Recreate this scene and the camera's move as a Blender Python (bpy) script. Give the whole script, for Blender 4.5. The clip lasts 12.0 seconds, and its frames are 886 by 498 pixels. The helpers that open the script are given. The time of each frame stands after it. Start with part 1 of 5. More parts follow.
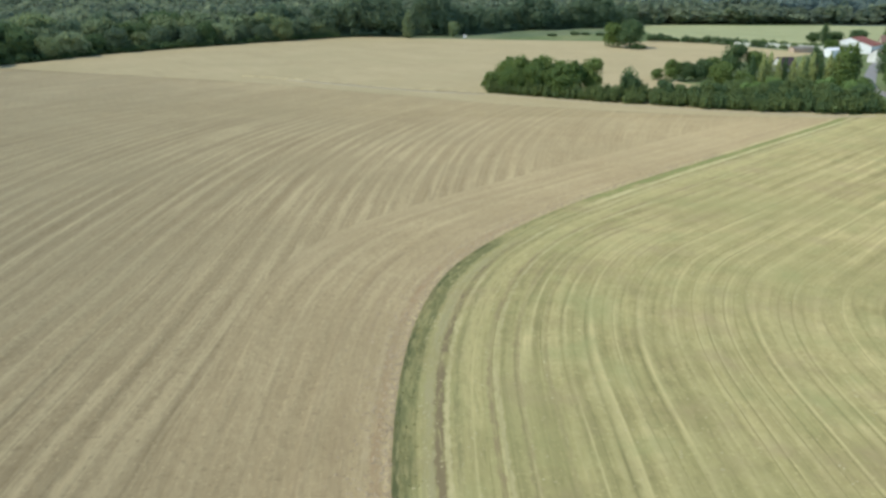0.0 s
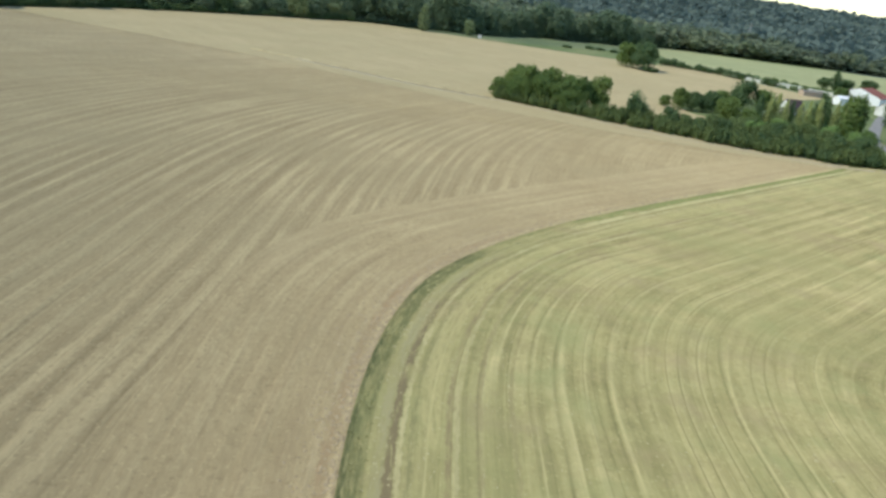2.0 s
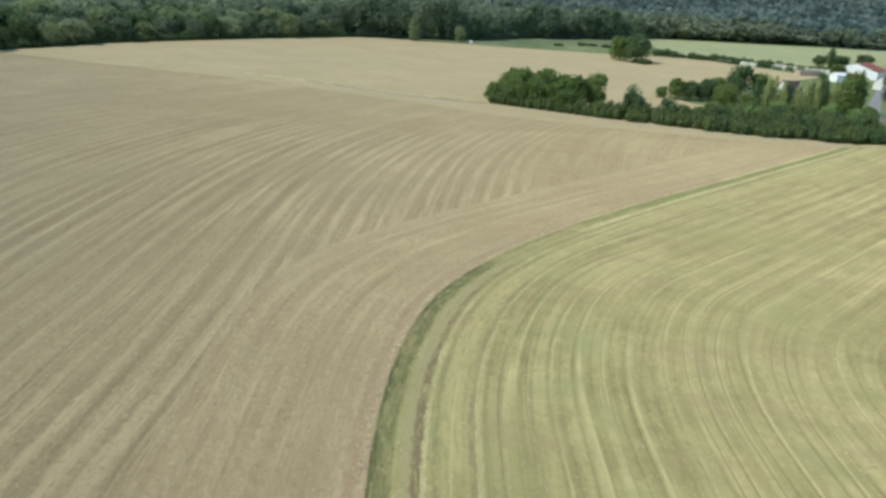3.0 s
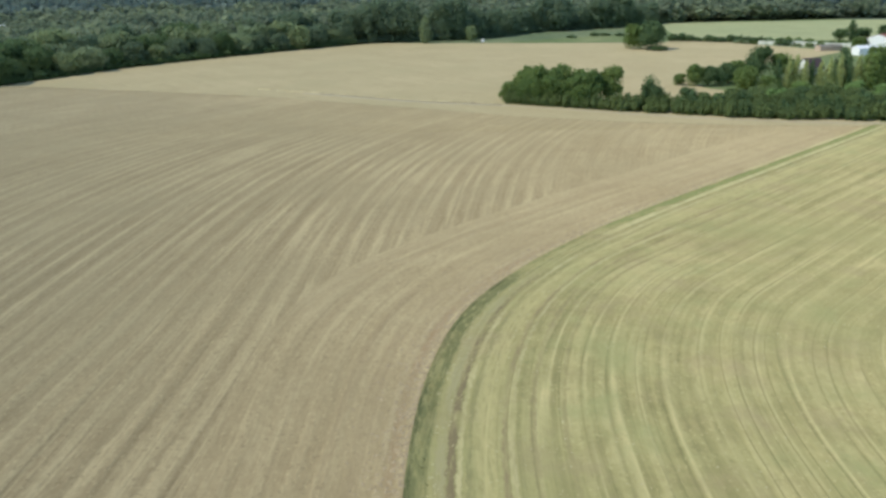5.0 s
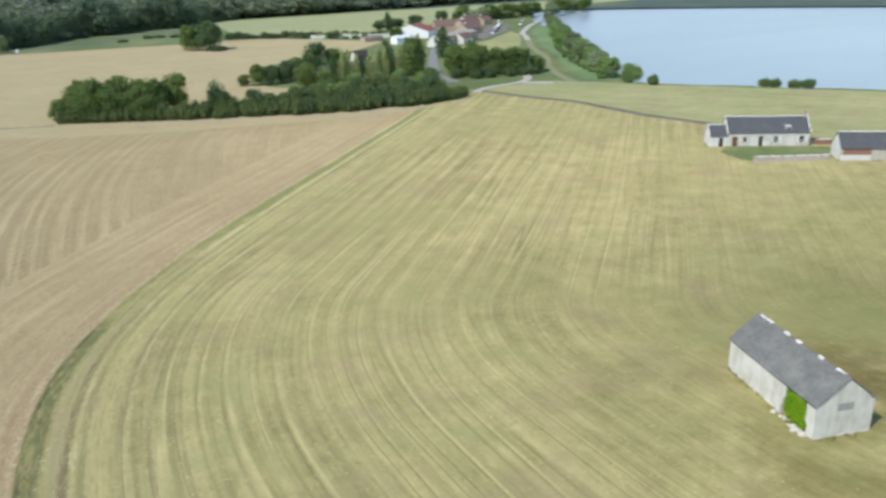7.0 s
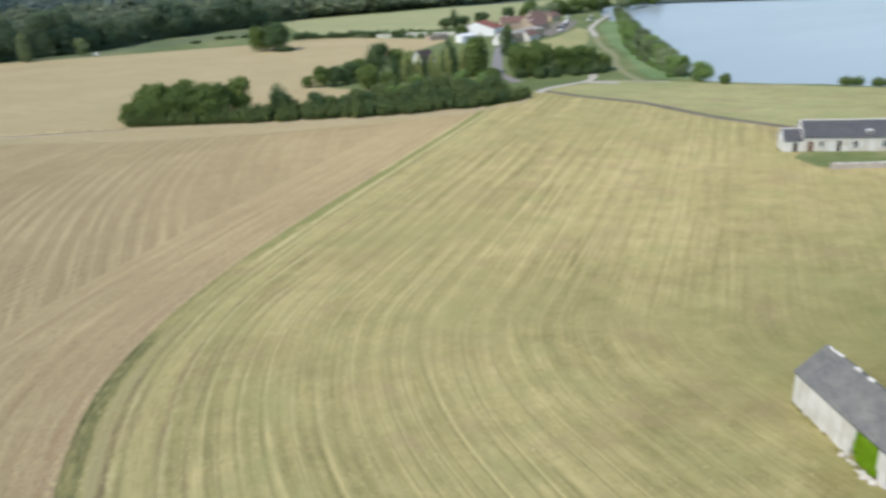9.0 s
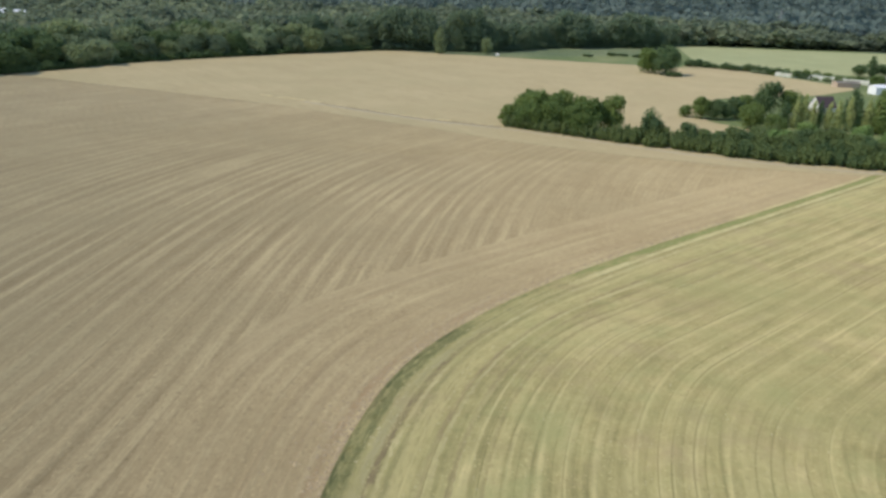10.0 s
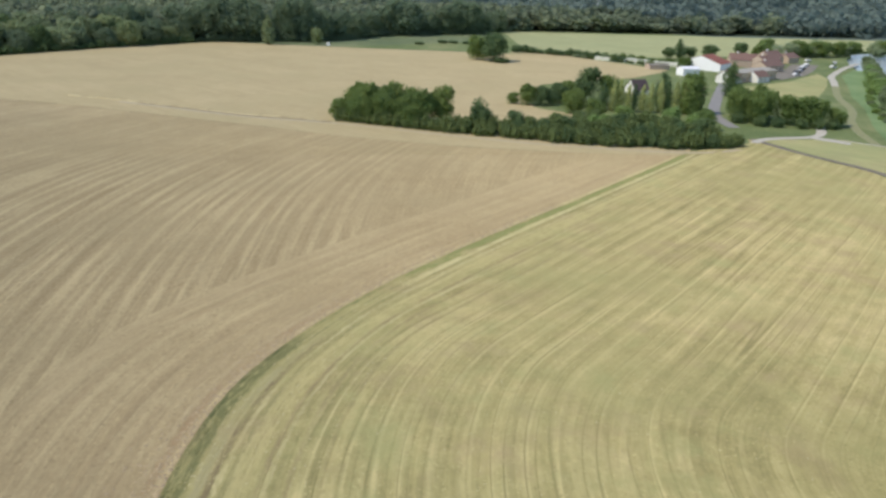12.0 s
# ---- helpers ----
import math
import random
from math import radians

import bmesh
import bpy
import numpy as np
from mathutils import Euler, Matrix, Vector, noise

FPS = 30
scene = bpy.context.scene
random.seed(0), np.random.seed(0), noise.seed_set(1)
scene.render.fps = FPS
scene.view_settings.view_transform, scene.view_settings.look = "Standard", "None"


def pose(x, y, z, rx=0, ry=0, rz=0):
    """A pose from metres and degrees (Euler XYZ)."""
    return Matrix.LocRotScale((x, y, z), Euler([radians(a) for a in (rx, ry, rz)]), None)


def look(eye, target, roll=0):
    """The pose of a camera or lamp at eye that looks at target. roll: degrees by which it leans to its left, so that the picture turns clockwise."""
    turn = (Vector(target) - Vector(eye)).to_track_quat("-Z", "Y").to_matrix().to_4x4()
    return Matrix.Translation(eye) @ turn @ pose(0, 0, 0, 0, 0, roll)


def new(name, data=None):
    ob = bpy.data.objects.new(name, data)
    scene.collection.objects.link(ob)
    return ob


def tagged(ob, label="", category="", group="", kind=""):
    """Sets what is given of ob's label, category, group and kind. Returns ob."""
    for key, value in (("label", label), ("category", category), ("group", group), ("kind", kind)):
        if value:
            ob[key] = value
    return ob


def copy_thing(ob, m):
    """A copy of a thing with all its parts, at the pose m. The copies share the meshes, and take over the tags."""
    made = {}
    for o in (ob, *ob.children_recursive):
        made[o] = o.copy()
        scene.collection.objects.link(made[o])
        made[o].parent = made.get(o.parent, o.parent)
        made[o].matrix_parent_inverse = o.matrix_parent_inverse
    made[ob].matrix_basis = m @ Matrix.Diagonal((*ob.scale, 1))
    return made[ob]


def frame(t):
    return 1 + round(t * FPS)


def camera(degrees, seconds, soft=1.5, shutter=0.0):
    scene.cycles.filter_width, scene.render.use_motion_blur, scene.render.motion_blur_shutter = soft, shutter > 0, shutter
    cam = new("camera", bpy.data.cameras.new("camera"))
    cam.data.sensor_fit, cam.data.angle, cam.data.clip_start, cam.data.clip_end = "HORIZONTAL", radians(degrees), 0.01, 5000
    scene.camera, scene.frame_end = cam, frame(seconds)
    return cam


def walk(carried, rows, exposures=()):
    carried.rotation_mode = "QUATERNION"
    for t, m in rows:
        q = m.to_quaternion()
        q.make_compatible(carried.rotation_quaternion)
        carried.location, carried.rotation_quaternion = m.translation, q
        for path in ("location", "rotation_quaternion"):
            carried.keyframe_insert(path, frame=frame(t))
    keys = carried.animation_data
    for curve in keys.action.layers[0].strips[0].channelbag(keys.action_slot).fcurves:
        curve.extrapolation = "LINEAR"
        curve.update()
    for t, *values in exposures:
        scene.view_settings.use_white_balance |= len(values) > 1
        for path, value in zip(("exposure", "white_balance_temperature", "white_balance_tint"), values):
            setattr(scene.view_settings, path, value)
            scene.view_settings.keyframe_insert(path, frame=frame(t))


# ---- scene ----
cam = camera(60.2, 12.0, soft=2.9, shutter=0.2)
# seconds, eye x y z, yaw, pitch, roll
PATH = [
    (0.0, -0.01, 0.00, 33.01, -0.36, -19.46, 0.22),
    (0.5, 0.23, 0.45, 33.48, -0.51, -19.56, 2.92),
    (1.0, 0.48, 0.85, 33.77, -0.45, -19.74, 2.25),
    (1.5, 0.75, 1.28, 33.91, -0.29, -19.83, 3.36),
    (2.0, 0.90, 1.79, 34.08, -1.19, -19.80, 7.71),
    (2.5, 0.94, 2.24, 34.42, -1.35, -19.87, 6.46),
    (3.0, 0.77, 2.65, 34.85, -0.57, -19.40, 3.09),
    (3.2, 0.70, 2.85, 35.02, -0.08, -19.48, 1.92),
    (4.1, 0.80, 3.98, 35.70, 1.60, -19.50, 0.10),
    (5.0, 1.10, 5.19, 36.33, 1.44, -19.57, -1.21),
    (5.5, 1.42, 5.59, 36.86, -3.38, -19.56, -1.68),
    (6.0, 1.79, 6.09, 37.42, -11.98, -19.84, -2.02),
    (6.5, 2.34, 6.64, 37.91, -20.09, -20.03, -2.02),
    (7.0, 2.76, 7.01, 38.56, -29.55, -20.71, -1.80),
    (7.5, 3.33, 7.45, 39.32, -39.25, -21.19, -1.51),
    (7.7, 3.56, 7.66, 39.54, -43.12, -21.34, -1.62),
    (8.1, 4.30, 8.03, 39.68, -47.60, -21.60, -1.90),
    (8.5, 5.20, 8.43, 39.76, -43.00, -21.40, -2.40),
    (8.9, 6.22, 8.83, 39.84, -28.80, -20.90, -2.90),
    (9.3, 7.21, 9.25, 39.94, -11.05, -20.14, -2.64),
    (9.5, 7.56, 9.53, 40.08, -5.46, -19.24, -0.56),
    (10.0, 8.49, 10.22, 40.45, 2.60, -19.37, 2.11),
    (10.5, 9.41, 11.13, 40.70, 1.25, -19.47, 2.69),
    (11.0, 10.08, 11.88, 41.13, -6.48, -19.79, 2.48),
    (11.5, 10.77, 12.44, 41.53, -9.03, -20.04, 1.54),
    (12.0, 11.51, 13.06, 42.04, -9.28, -19.95, 2.09),
]


def aim(x, y, z, yaw, pitch, roll):
    a, b = radians(yaw), radians(pitch)
    eye = Vector((x, y, z))
    return look(eye, eye + Vector((-math.sin(a) * math.cos(b), math.cos(a) * math.cos(b), math.sin(b))), roll)


# seconds, stops, kelvin, tint: the clip's camera cools its picture while it looks over the lake
EXPOSURES = [(0.0, 0.33, 6620, 4), (3.0, 0.33, 6620, 4), (5.0, 0.31, 6600, 4), (6.0, 0.32, 6540, 6), (7.0, 0.39, 6540, 9), (7.7, 0.46, 6550, 11), (9.0, 0.33, 6720, 11), (9.6, 0.24, 6870, 11), (12.0, 0.32, 6920, 12)]
walk(cam, [(t, aim(*row)) for t, *row in PATH], EXPOSURES)

# ---- light: a high summer sun from the left of the first view and a little behind it, veiled by thin haze ----
SUN_EL, SUN_X, SUN_Y = 50.0, -0.98, -0.20
world = bpy.data.worlds.new("sky")
scene.world = world
world.use_nodes = True
wn = world.node_tree.nodes
sky = wn.new("ShaderNodeTexSky")
sky.sky_type, sky.sun_disc = "NISHITA", False
sky.sun_elevation, sky.sun_rotation = radians(SUN_EL), math.atan2(SUN_X, SUN_Y)
sky.air_density, sky.dust_density, sky.ozone_density = 1.0, 0.0, 1.6
wn["Background"].inputs["Strength"].default_value = 0.15
world.node_tree.links.new(sky.outputs[0], wn["Background"].inputs["Color"])
sun = new("sun", bpy.data.lights.new("sun", "SUN"))
sun.data.energy, sun.data.angle, sun.data.color = 2.7, radians(5.0), (1.0, 0.93, 0.82)
sun.matrix_world = look((SUN_X * 200, SUN_Y * 200, 200 * math.tan(radians(SUN_EL))), (0, 0, 0))


# ---- materials ----
class Nodes:
    """A short hand for node materials."""

    def __init__(self, name, rough=0.9, spec=0.2):
        self.mat = bpy.data.materials.new(name)
        self.mat.use_nodes = True
        self.t = self.mat.node_tree
        self.b = self.t.nodes["Principled BSDF"]
        self.b.inputs["Roughness"].default_value = rough
        self.b.inputs["Specular IOR Level"].default_value = spec

    def node(self, kind, **values):
        n = self.t.nodes.new(kind)
        for key, value in values.items():
            if key in n.inputs:
                self.put(n.inputs[key], value)
        return n

    def put(self, socket, value):
        if isinstance(value, bpy.types.NodeSocket):
            self.t.links.new(value, socket)
        else:
            socket.default_value = value

    def math(self, op, a, b=0.0, c=0.0):
        n = self.t.nodes.new("ShaderNodeMath")
        n.operation = op
        for s, v in zip(n.inputs, (a, b, c)):
            self.put(s, v)
        return n.outputs[0]

    def coord(self, kind="Object"):
        return self.t.nodes.new("ShaderNodeTexCoord").outputs[kind]

    def scaled(self, vector, sx, sy, sz=1.0):
        n = self.t.nodes.new("ShaderNodeMapping")
        self.put(n.inputs["Vector"], vector)
        n.inputs["Scale"].default_value = (sx, sy, sz)
        return n.outputs[0]

    def noise(self, vector, scale=1.0, detail=3.0, rough=0.55):
        n = self.t.nodes.new("ShaderNodeTexNoise")
        self.put(n.inputs["Vector"], vector)
        n.inputs["Scale"].default_value, n.inputs["Detail"].default_value, n.inputs["Roughness"].default_value = scale, detail, rough
        return n.outputs["Fac"]

    def ramp(self, fac, stops):
        n = self.t.nodes.new("ShaderNodeValToRGB")
        self.put(n.inputs[0], fac)
        e = n.color_ramp.elements
        while len(e) < len(stops):
            e.new(0.5)
        for k, (pos, col) in zip(e, stops):
            k.position, k.color = pos, (*col, 1) if len(col) == 3 else col
        return n.outputs["Color"]

    def mix(self, fac, a, b, blend="MIX"):
        n = self.t.nodes.new("ShaderNodeMix")
        n.data_type, n.blend_type = "RGBA", blend
        for s, v in ((n.inputs[0], fac), (n.inputs[6], a), (n.inputs[7], b)):
            self.put(s, (*v, 1) if isinstance(v, tuple) and len(v) == 3 else v)
        return n.outputs[2]

    def base(self, colour):
        self.put(self.b.inputs["Base Color"], (*colour, 1) if isinstance(colour, tuple) else colour)
        return self

    def bump(self, height, strength=0.3, distance=0.05):
        n = self.t.nodes.new("ShaderNodeBump")
        self.put(n.inputs["Height"], height)
        n.inputs["Strength"].default_value, n.inputs["Distance"].default_value = strength, distance
        self.put(self.b.inputs["Normal"], n.outputs[0])
        return self


def band(n, value, middle, half):
    """1 in the middle of a band of the value, falling to 0 at its edges."""
    d = n.math("ABSOLUTE", n.math("SUBTRACT", value, middle))
    return n.math("MAXIMUM", n.math("SUBTRACT", 1.0, n.math("DIVIDE", d, half)), 0.0)


def step(n, value, width):
    """0 below nought, 1 above the width."""
    return n.math("MINIMUM", n.math("MAXIMUM", n.math("DIVIDE", value, width), 0.0), 1.0)


def field_material(name, dark, mid, pale, green, streak=1.0, broad=0.10, verge=None, period=3.2, spots=1.0, comb=1.0, short=1.0, yard=(), thin=0.62, floor=0.2, ridges=0.16, calm=(), tints=None, tracks=0.5, crumble=0.3, fleck=1.0, pale_rows=0.75):
    """Worked land: streaks that run with the rows (UV in metres: across, along), blotches and grain."""
    n = Nodes(name, 0.95, 0.1)
    n.b.inputs["Diffuse Roughness"].default_value = crumble
    uv, ob = n.coord("UV"), n.coord("Object")
    across = n.noise(n.scaled(uv, broad, 0.004), 1.0, 2.0, 0.5)
    rows = n.noise(n.scaled(uv, 0.42, 0.010 * short), 1.0, 3.0, 0.6)
    fine = n.noise(n.scaled(uv, 2.0, 0.07 * short), 1.0, 3.0, 0.65)
    blotch = n.noise(ob, 0.045, 4.0, 0.6)
    grain = n.noise(ob, 1.4, 4.0, 0.7)
    sep = n.t.nodes.new("ShaderNodeSeparateXYZ")
    n.put(sep.inputs[0], uv)
    drift = n.noise(n.scaled(uv, 0.11, 0.012), 1.0, 3.0, 0.6)
    turn = n.math("ADD", n.math("MULTIPLY", sep.outputs[0], 6.2832 / period), n.math("MULTIPLY", drift, 7.0))
    crest = n.math("MULTIPLY", n.math("ADD", n.math("SINE", turn), 1.0), 0.5)
    lines = n.math("SUBTRACT", n.math("MULTIPLY", crest, crest), 0.375)
    where = n.ramp(n.noise(ob, 0.022, 3.0, 0.6), [(0.36, (floor, floor, floor)), (0.60, (1, 1, 1))])
    for cx, cy, radius in calm:
        far = n.t.nodes.new("ShaderNodeVectorMath")
        far.operation = "DISTANCE"
        n.put(far.inputs[0], n.scaled(ob, 1, 1, 0))
        far.inputs[1].default_value = (cx, cy, 0)
        where = n.math("MULTIPLY", where, n.ramp(n.math("DIVIDE", far.outputs["Value"], radius), [(0.45, (0.12, 0.12, 0.12)), (1.0, (1, 1, 1))]))
    mottle = n.noise(ob, 0.22, 3.0, 0.6)
    speck = n.noise(n.scaled(uv, 2.6, 0.9), 1.0, 2.0, 0.6)
    v = n.math("ADD", n.math("MULTIPLY", n.math("SUBTRACT", across, 0.5), 0.30), n.math("MULTIPLY", n.math("SUBTRACT", rows, 0.5), 0.34 * comb))
    v = n.math("ADD", v, n.math("MULTIPLY", n.math("MULTIPLY", lines, where), ridges))
    v = n.math("MULTIPLY", n.math("ADD", v, n.math("MULTIPLY", n.math("SUBTRACT", fine, 0.5), 0.60 * comb)), streak)
    v = n.math("ADD", v, n.math("MULTIPLY", n.math("SUBTRACT", blotch, 0.5), 0.60 * spots))
    v = n.math("ADD", v, n.math("MULTIPLY", n.math("SUBTRACT", mottle, 0.5), 0.45 * spots))
    v = n.math("ADD", v, n.math("MULTIPLY", n.math("SUBTRACT", speck, 0.5), 0.50 * fleck))
    v = n.math("ADD", v, n.math("MULTIPLY", n.math("SUBTRACT", grain, 0.5), 0.40 * fleck))
    v = n.math("ADD", v, 0.5)
    col = n.ramp(v, [(0.24, dark), (0.5, mid), (0.76, pale)])
    wave = n.math("MULTIPLY", n.math("SUBTRACT", n.noise(ob, 0.25, 2.0), 0.5), 1.2)
    bent = n.t.nodes.new("ShaderNodeCombineXYZ")
    n.put(bent.inputs[0], n.math("ADD", sep.outputs[0], wave))
    n.put(bent.inputs[1], sep.outputs[1])
    straw = n.noise(n.scaled(bent.outputs[0], thin, 0.022 * short), 1.0, 2.0, 0.5)
    straw = n.math("MULTIPLY", n.ramp(straw, [(0.54, (0, 0, 0)), (0.66, (1, 1, 1))]), where)
    col = n.mix(n.math("MULTIPLY", straw, pale_rows * streak), col, tuple(c * 1.08 for c in pale))
    furrow = n.noise(n.scaled(bent.outputs[0], thin * 0.9, 0.03 * short), 1.0, 2.0, 0.5)
    furrow = n.math("MULTIPLY", n.ramp(furrow, [(0.33, (1, 1, 1)), (0.43, (0, 0, 0))]), where)
    col = n.mix(n.math("MULTIPLY", furrow, 0.55 * streak), col, tuple(c * 0.88 for c in dark))
    # the wheel and swath lines: a thin dark line with a thin pale one beside it
    place = n.math("FRACT", n.math("ADD", n.math("DIVIDE", sep.outputs[0], period), n.math("MULTIPLY", n.noise(n.scaled(uv, 0.16, 0.006), 1.0, 2.0, 0.5), 3.0)))
    for middle, half, colour, seed in ((0.30, 0.045, tuple(c * 0.80 for c in dark), 0.0), (0.42, 0.065, tuple(c * 1.12 for c in pale), 31.0), (0.78, 0.04, tuple(c * 0.86 for c in dark), 57.0)):
        shift = n.t.nodes.new("ShaderNodeVectorMath")
        shift.operation = "ADD"
        n.put(shift.inputs[0], uv)
        shift.inputs[1].default_value = (seed, seed, 0)
        there = n.ramp(n.noise(n.scaled(shift.outputs[0], 0.30, 0.025), 1.0, 3.0, 0.6), [(0.40, (0, 0, 0)), (0.55, (1, 1, 1))])
        col = n.mix(n.math("MULTIPLY", n.math("MULTIPLY", band(n, place, middle, half), there), n.math("MULTIPLY", where, tracks)), col, colour)
    flake = n.noise(ob, 2.6, 1.0, 0.5)
    col = n.mix(n.ramp(flake, [(0.64, (0, 0, 0)), (0.72, (0.45, 0.45, 0.45))]), col, tuple(c * 1.2 for c in pale))
    clod = n.noise(n.scaled(ob, 1.0, 1.0, 3.0), 1.9, 1.0, 0.5)
    col = n.mix(n.ramp(clod, [(0.27, (0.5 * fleck, 0.5 * fleck, 0.5 * fleck)), (0.36, (0, 0, 0))]), col, tuple(c * 0.78 for c in dark))
    if tints:
        tint = n.noise(n.scaled(ob, 1.0, 1.0, 0.0), 0.10, 5.0, 0.68)
        col = n.mix(n.ramp(tint, [(0.52, (0, 0, 0)), (0.68, (0.65, 0.65, 0.65))]), col, tints[0])
        col = n.mix(n.ramp(tint, [(0.32, (0.6, 0.6, 0.6)), (0.47, (0, 0, 0))]), col, tints[1])
    patch = n.noise(n.scaled(ob, 1, 1, 1), 0.028, 3.0, 0.6)
    col = n.mix(n.ramp(patch, [(0.45, (0, 0, 0)), (0.72, (0.7, 0.7, 0.7))]), col, green)
    for cx, cy, radius, colour, amount in yard:
        near = n.t.nodes.new("ShaderNodeVectorMath")
        near.operation = "DISTANCE"
        n.put(near.inputs[0], n.scaled(ob, 1, 1, 0))
        near.inputs[1].default_value = (cx, cy, 0)
        worn = n.math("ADD", n.math("DIVIDE", near.outputs["Value"], radius), n.math("MULTIPLY", n.math("SUBTRACT", n.noise(ob, 0.16, 5.0, 0.68), 0.5), 2.2))
        col = n.mix(n.ramp(worn, [(0.30, (amount, amount, amount)), (1.0, (0, 0, 0))]), col, colour, "MULTIPLY")
    if verge:
        u = n.math("ADD", sep.outputs[0], n.math("MULTIPLY", n.math("SUBTRACT", n.noise(ob, 0.9, 4.0, 0.7), 0.5), 0.9))
        wear = n.ramp(n.noise(n.scaled(uv, 0.4, 0.11), 1.0, 4.0, 0.65), [(0.34, (0.1, 0.1, 0.1)), (0.56, (1, 1, 1))])
        fray = n.ramp(n.noise(n.scaled(uv, 2.6, 0.55), 1.0, 3.0, 0.7), [(0.36, (0.25, 0.25, 0.25)), (0.54, (1, 1, 1))])
        wear = n.math("MULTIPLY", wear, fray)
        place_y = n.t.nodes.new("ShaderNodeSeparateXYZ")
        n.put(place_y.inputs[0], ob)
        for middle, half, colour, amount, y0, y1 in verge:
            b = n.math("MINIMUM", n.math("MULTIPLY", band(n, u, middle, half), 2.0), 1.0)
            ends = n.math("MULTIPLY", step(n, n.math("SUBTRACT", place_y.outputs[1], y0), 5.0), step(n, n.math("SUBTRACT", y1, place_y.outputs[1]), 5.0))
            col = n.mix(n.math("MULTIPLY", n.math("MULTIPLY", n.math("MULTIPLY", b, amount), wear), ends), col, colour)
    n.base(col).bump(n.math("ADD", v, n.math("MULTIPLY", grain, 0.4)), 0.5, 0.25)
    return n.mat


def grass_material(name, a, b, c, scale=1.0):
    n = Nodes(name, 0.95, 0.1)
    ob = n.coord("Object")
    v = n.math("ADD", n.math("MULTIPLY", n.noise(ob, 0.03 * scale, 5.0, 0.65), 0.6), n.math("MULTIPLY", n.noise(ob, 0.6 * scale, 4.0, 0.7), 0.4))
    n.base(n.ramp(v, [(0.36, a), (0.5, b), (0.64, c)])).bump(n.noise(ob, 2.0, 4.0), 0.4, 0.2)
    return n.mat


def leaf_material(name, dark, light, warm, amount=0.35, stands=0.0):
    """Foliage: colour varies from tree to tree, from clump to clump and by grain; stands: how often a wood changes its kind."""
    n = Nodes(name, 0.75, 0.15)
    info = n.t.nodes.new("ShaderNodeObjectInfo").outputs["Random"]
    island = n.t.nodes.new("ShaderNodeNewGeometry").outputs["Random Per Island"]
    v = n.math("ADD", n.math("MULTIPLY", n.noise(n.coord("Object"), 0.35, 3.0), 0.7), n.math("MULTIPLY", island, 0.45))
    col = n.mix(n.math("SUBTRACT", v, 0.08), dark, light)
    col = n.mix(n.math("MULTIPLY", info, amount), col, warm)
    if stands:
        stand = n.noise(n.coord("Object"), stands, 3.0, 0.6)
        col = n.mix(n.ramp(stand, [(0.48, (0, 0, 0)), (0.68, (0.75, 0.75, 0.75))]), col, tuple(c * 1.35 for c in warm))
        col = n.mix(n.ramp(stand, [(0.34, (0.7, 0.7, 0.7)), (0.48, (0, 0, 0))]), col, tuple(c * 0.7 for c in dark))
    n.base(col)
    through_leaf = n.t.nodes.new("ShaderNodeBsdfTranslucent")
    n.put(through_leaf.inputs["Color"], col)
    both = n.t.nodes.new("ShaderNodeMixShader")
    both.inputs[0].default_value = 0.42
    n.put(both.inputs[1], n.b.outputs[0])
    n.put(both.inputs[2], through_leaf.outputs[0])
    n.put(n.t.nodes["Material Output"].inputs["Surface"], both.outputs[0])
    return n.mat


def plain(name, colour, rough=0.8, vary=0.25, scale=0.8, spec=0.3, metal=0.0):
    n = Nodes(name, rough, spec)
    n.b.inputs["Metallic"].default_value = metal
    ob = n.coord("Object")
    v = n.math("ADD", n.math("MULTIPLY", n.noise(ob, scale, 4.0, 0.6), 0.6), n.math("MULTIPLY", n.noise(ob, scale * 9, 3.0, 0.6), 0.4))
    lo = tuple(c * (1 - vary) for c in colour)
    hi = tuple(min(1.0, c * (1 + vary * 0.6)) for c in colour)
    n.base(n.ramp(v, [(0.3, lo), (0.7, hi)])).bump(v, 0.2, 0.03)
    return n.mat


M_BROWN = field_material("tilled_soil", (0.322, 0.246, 0.131), (0.409, 0.320, 0.175), (0.508, 0.408, 0.228), (0.374, 0.299, 0.165), 0.95, 0.10, spots=0.6, ridges=0.38, period=3.1, short=0.7, floor=0.35,
                         calm=[(78, 200, 62), (-175, 200, 150), (-60, 262, 70), (44, 152, 48), (-5, 205, 34)], tracks=0.85, crumble=1.0, yard=[(-125, 265, 80, (1.06, 1.06, 1.08), 1.0), (-62, 252, 34, (1.05, 1.05, 1.06), 1.0)])
M_HEADLAND = field_material("tilled_headland", (0.337, 0.257, 0.137), (0.421, 0.329, 0.180), (0.512, 0.412, 0.231), (0.385, 0.307, 0.170), 0.75, 0.10, spots=0.7, period=2.6, calm=[(85, 182, 60)], tracks=0.5, crumble=1.0,
                            verge=[(-0.35, 0.30, (0.568, 0.458, 0.256), 0.9, 30, 125), (-0.45, 0.5, (0.549, 0.476, 0.247), 0.8, 112, 200), (-1.2, 0.45, (0.366, 0.252, 0.142), 0.6, 30, 110), (-2.0, 0.35, (0.522, 0.421, 0.247), 0.6, 30, 110),
                                   (-4.0, 1.0, (0.348, 0.261, 0.146), 0.4, 30, 200), (-6.5, 0.7, (0.348, 0.261, 0.146), 0.35, 30, 200), (-12.6, 1.2, (0.375, 0.283, 0.160), 0.3, 80, 200), (-15.3, 2.2, (0.495, 0.393, 0.225), 0.3, 80, 200)])
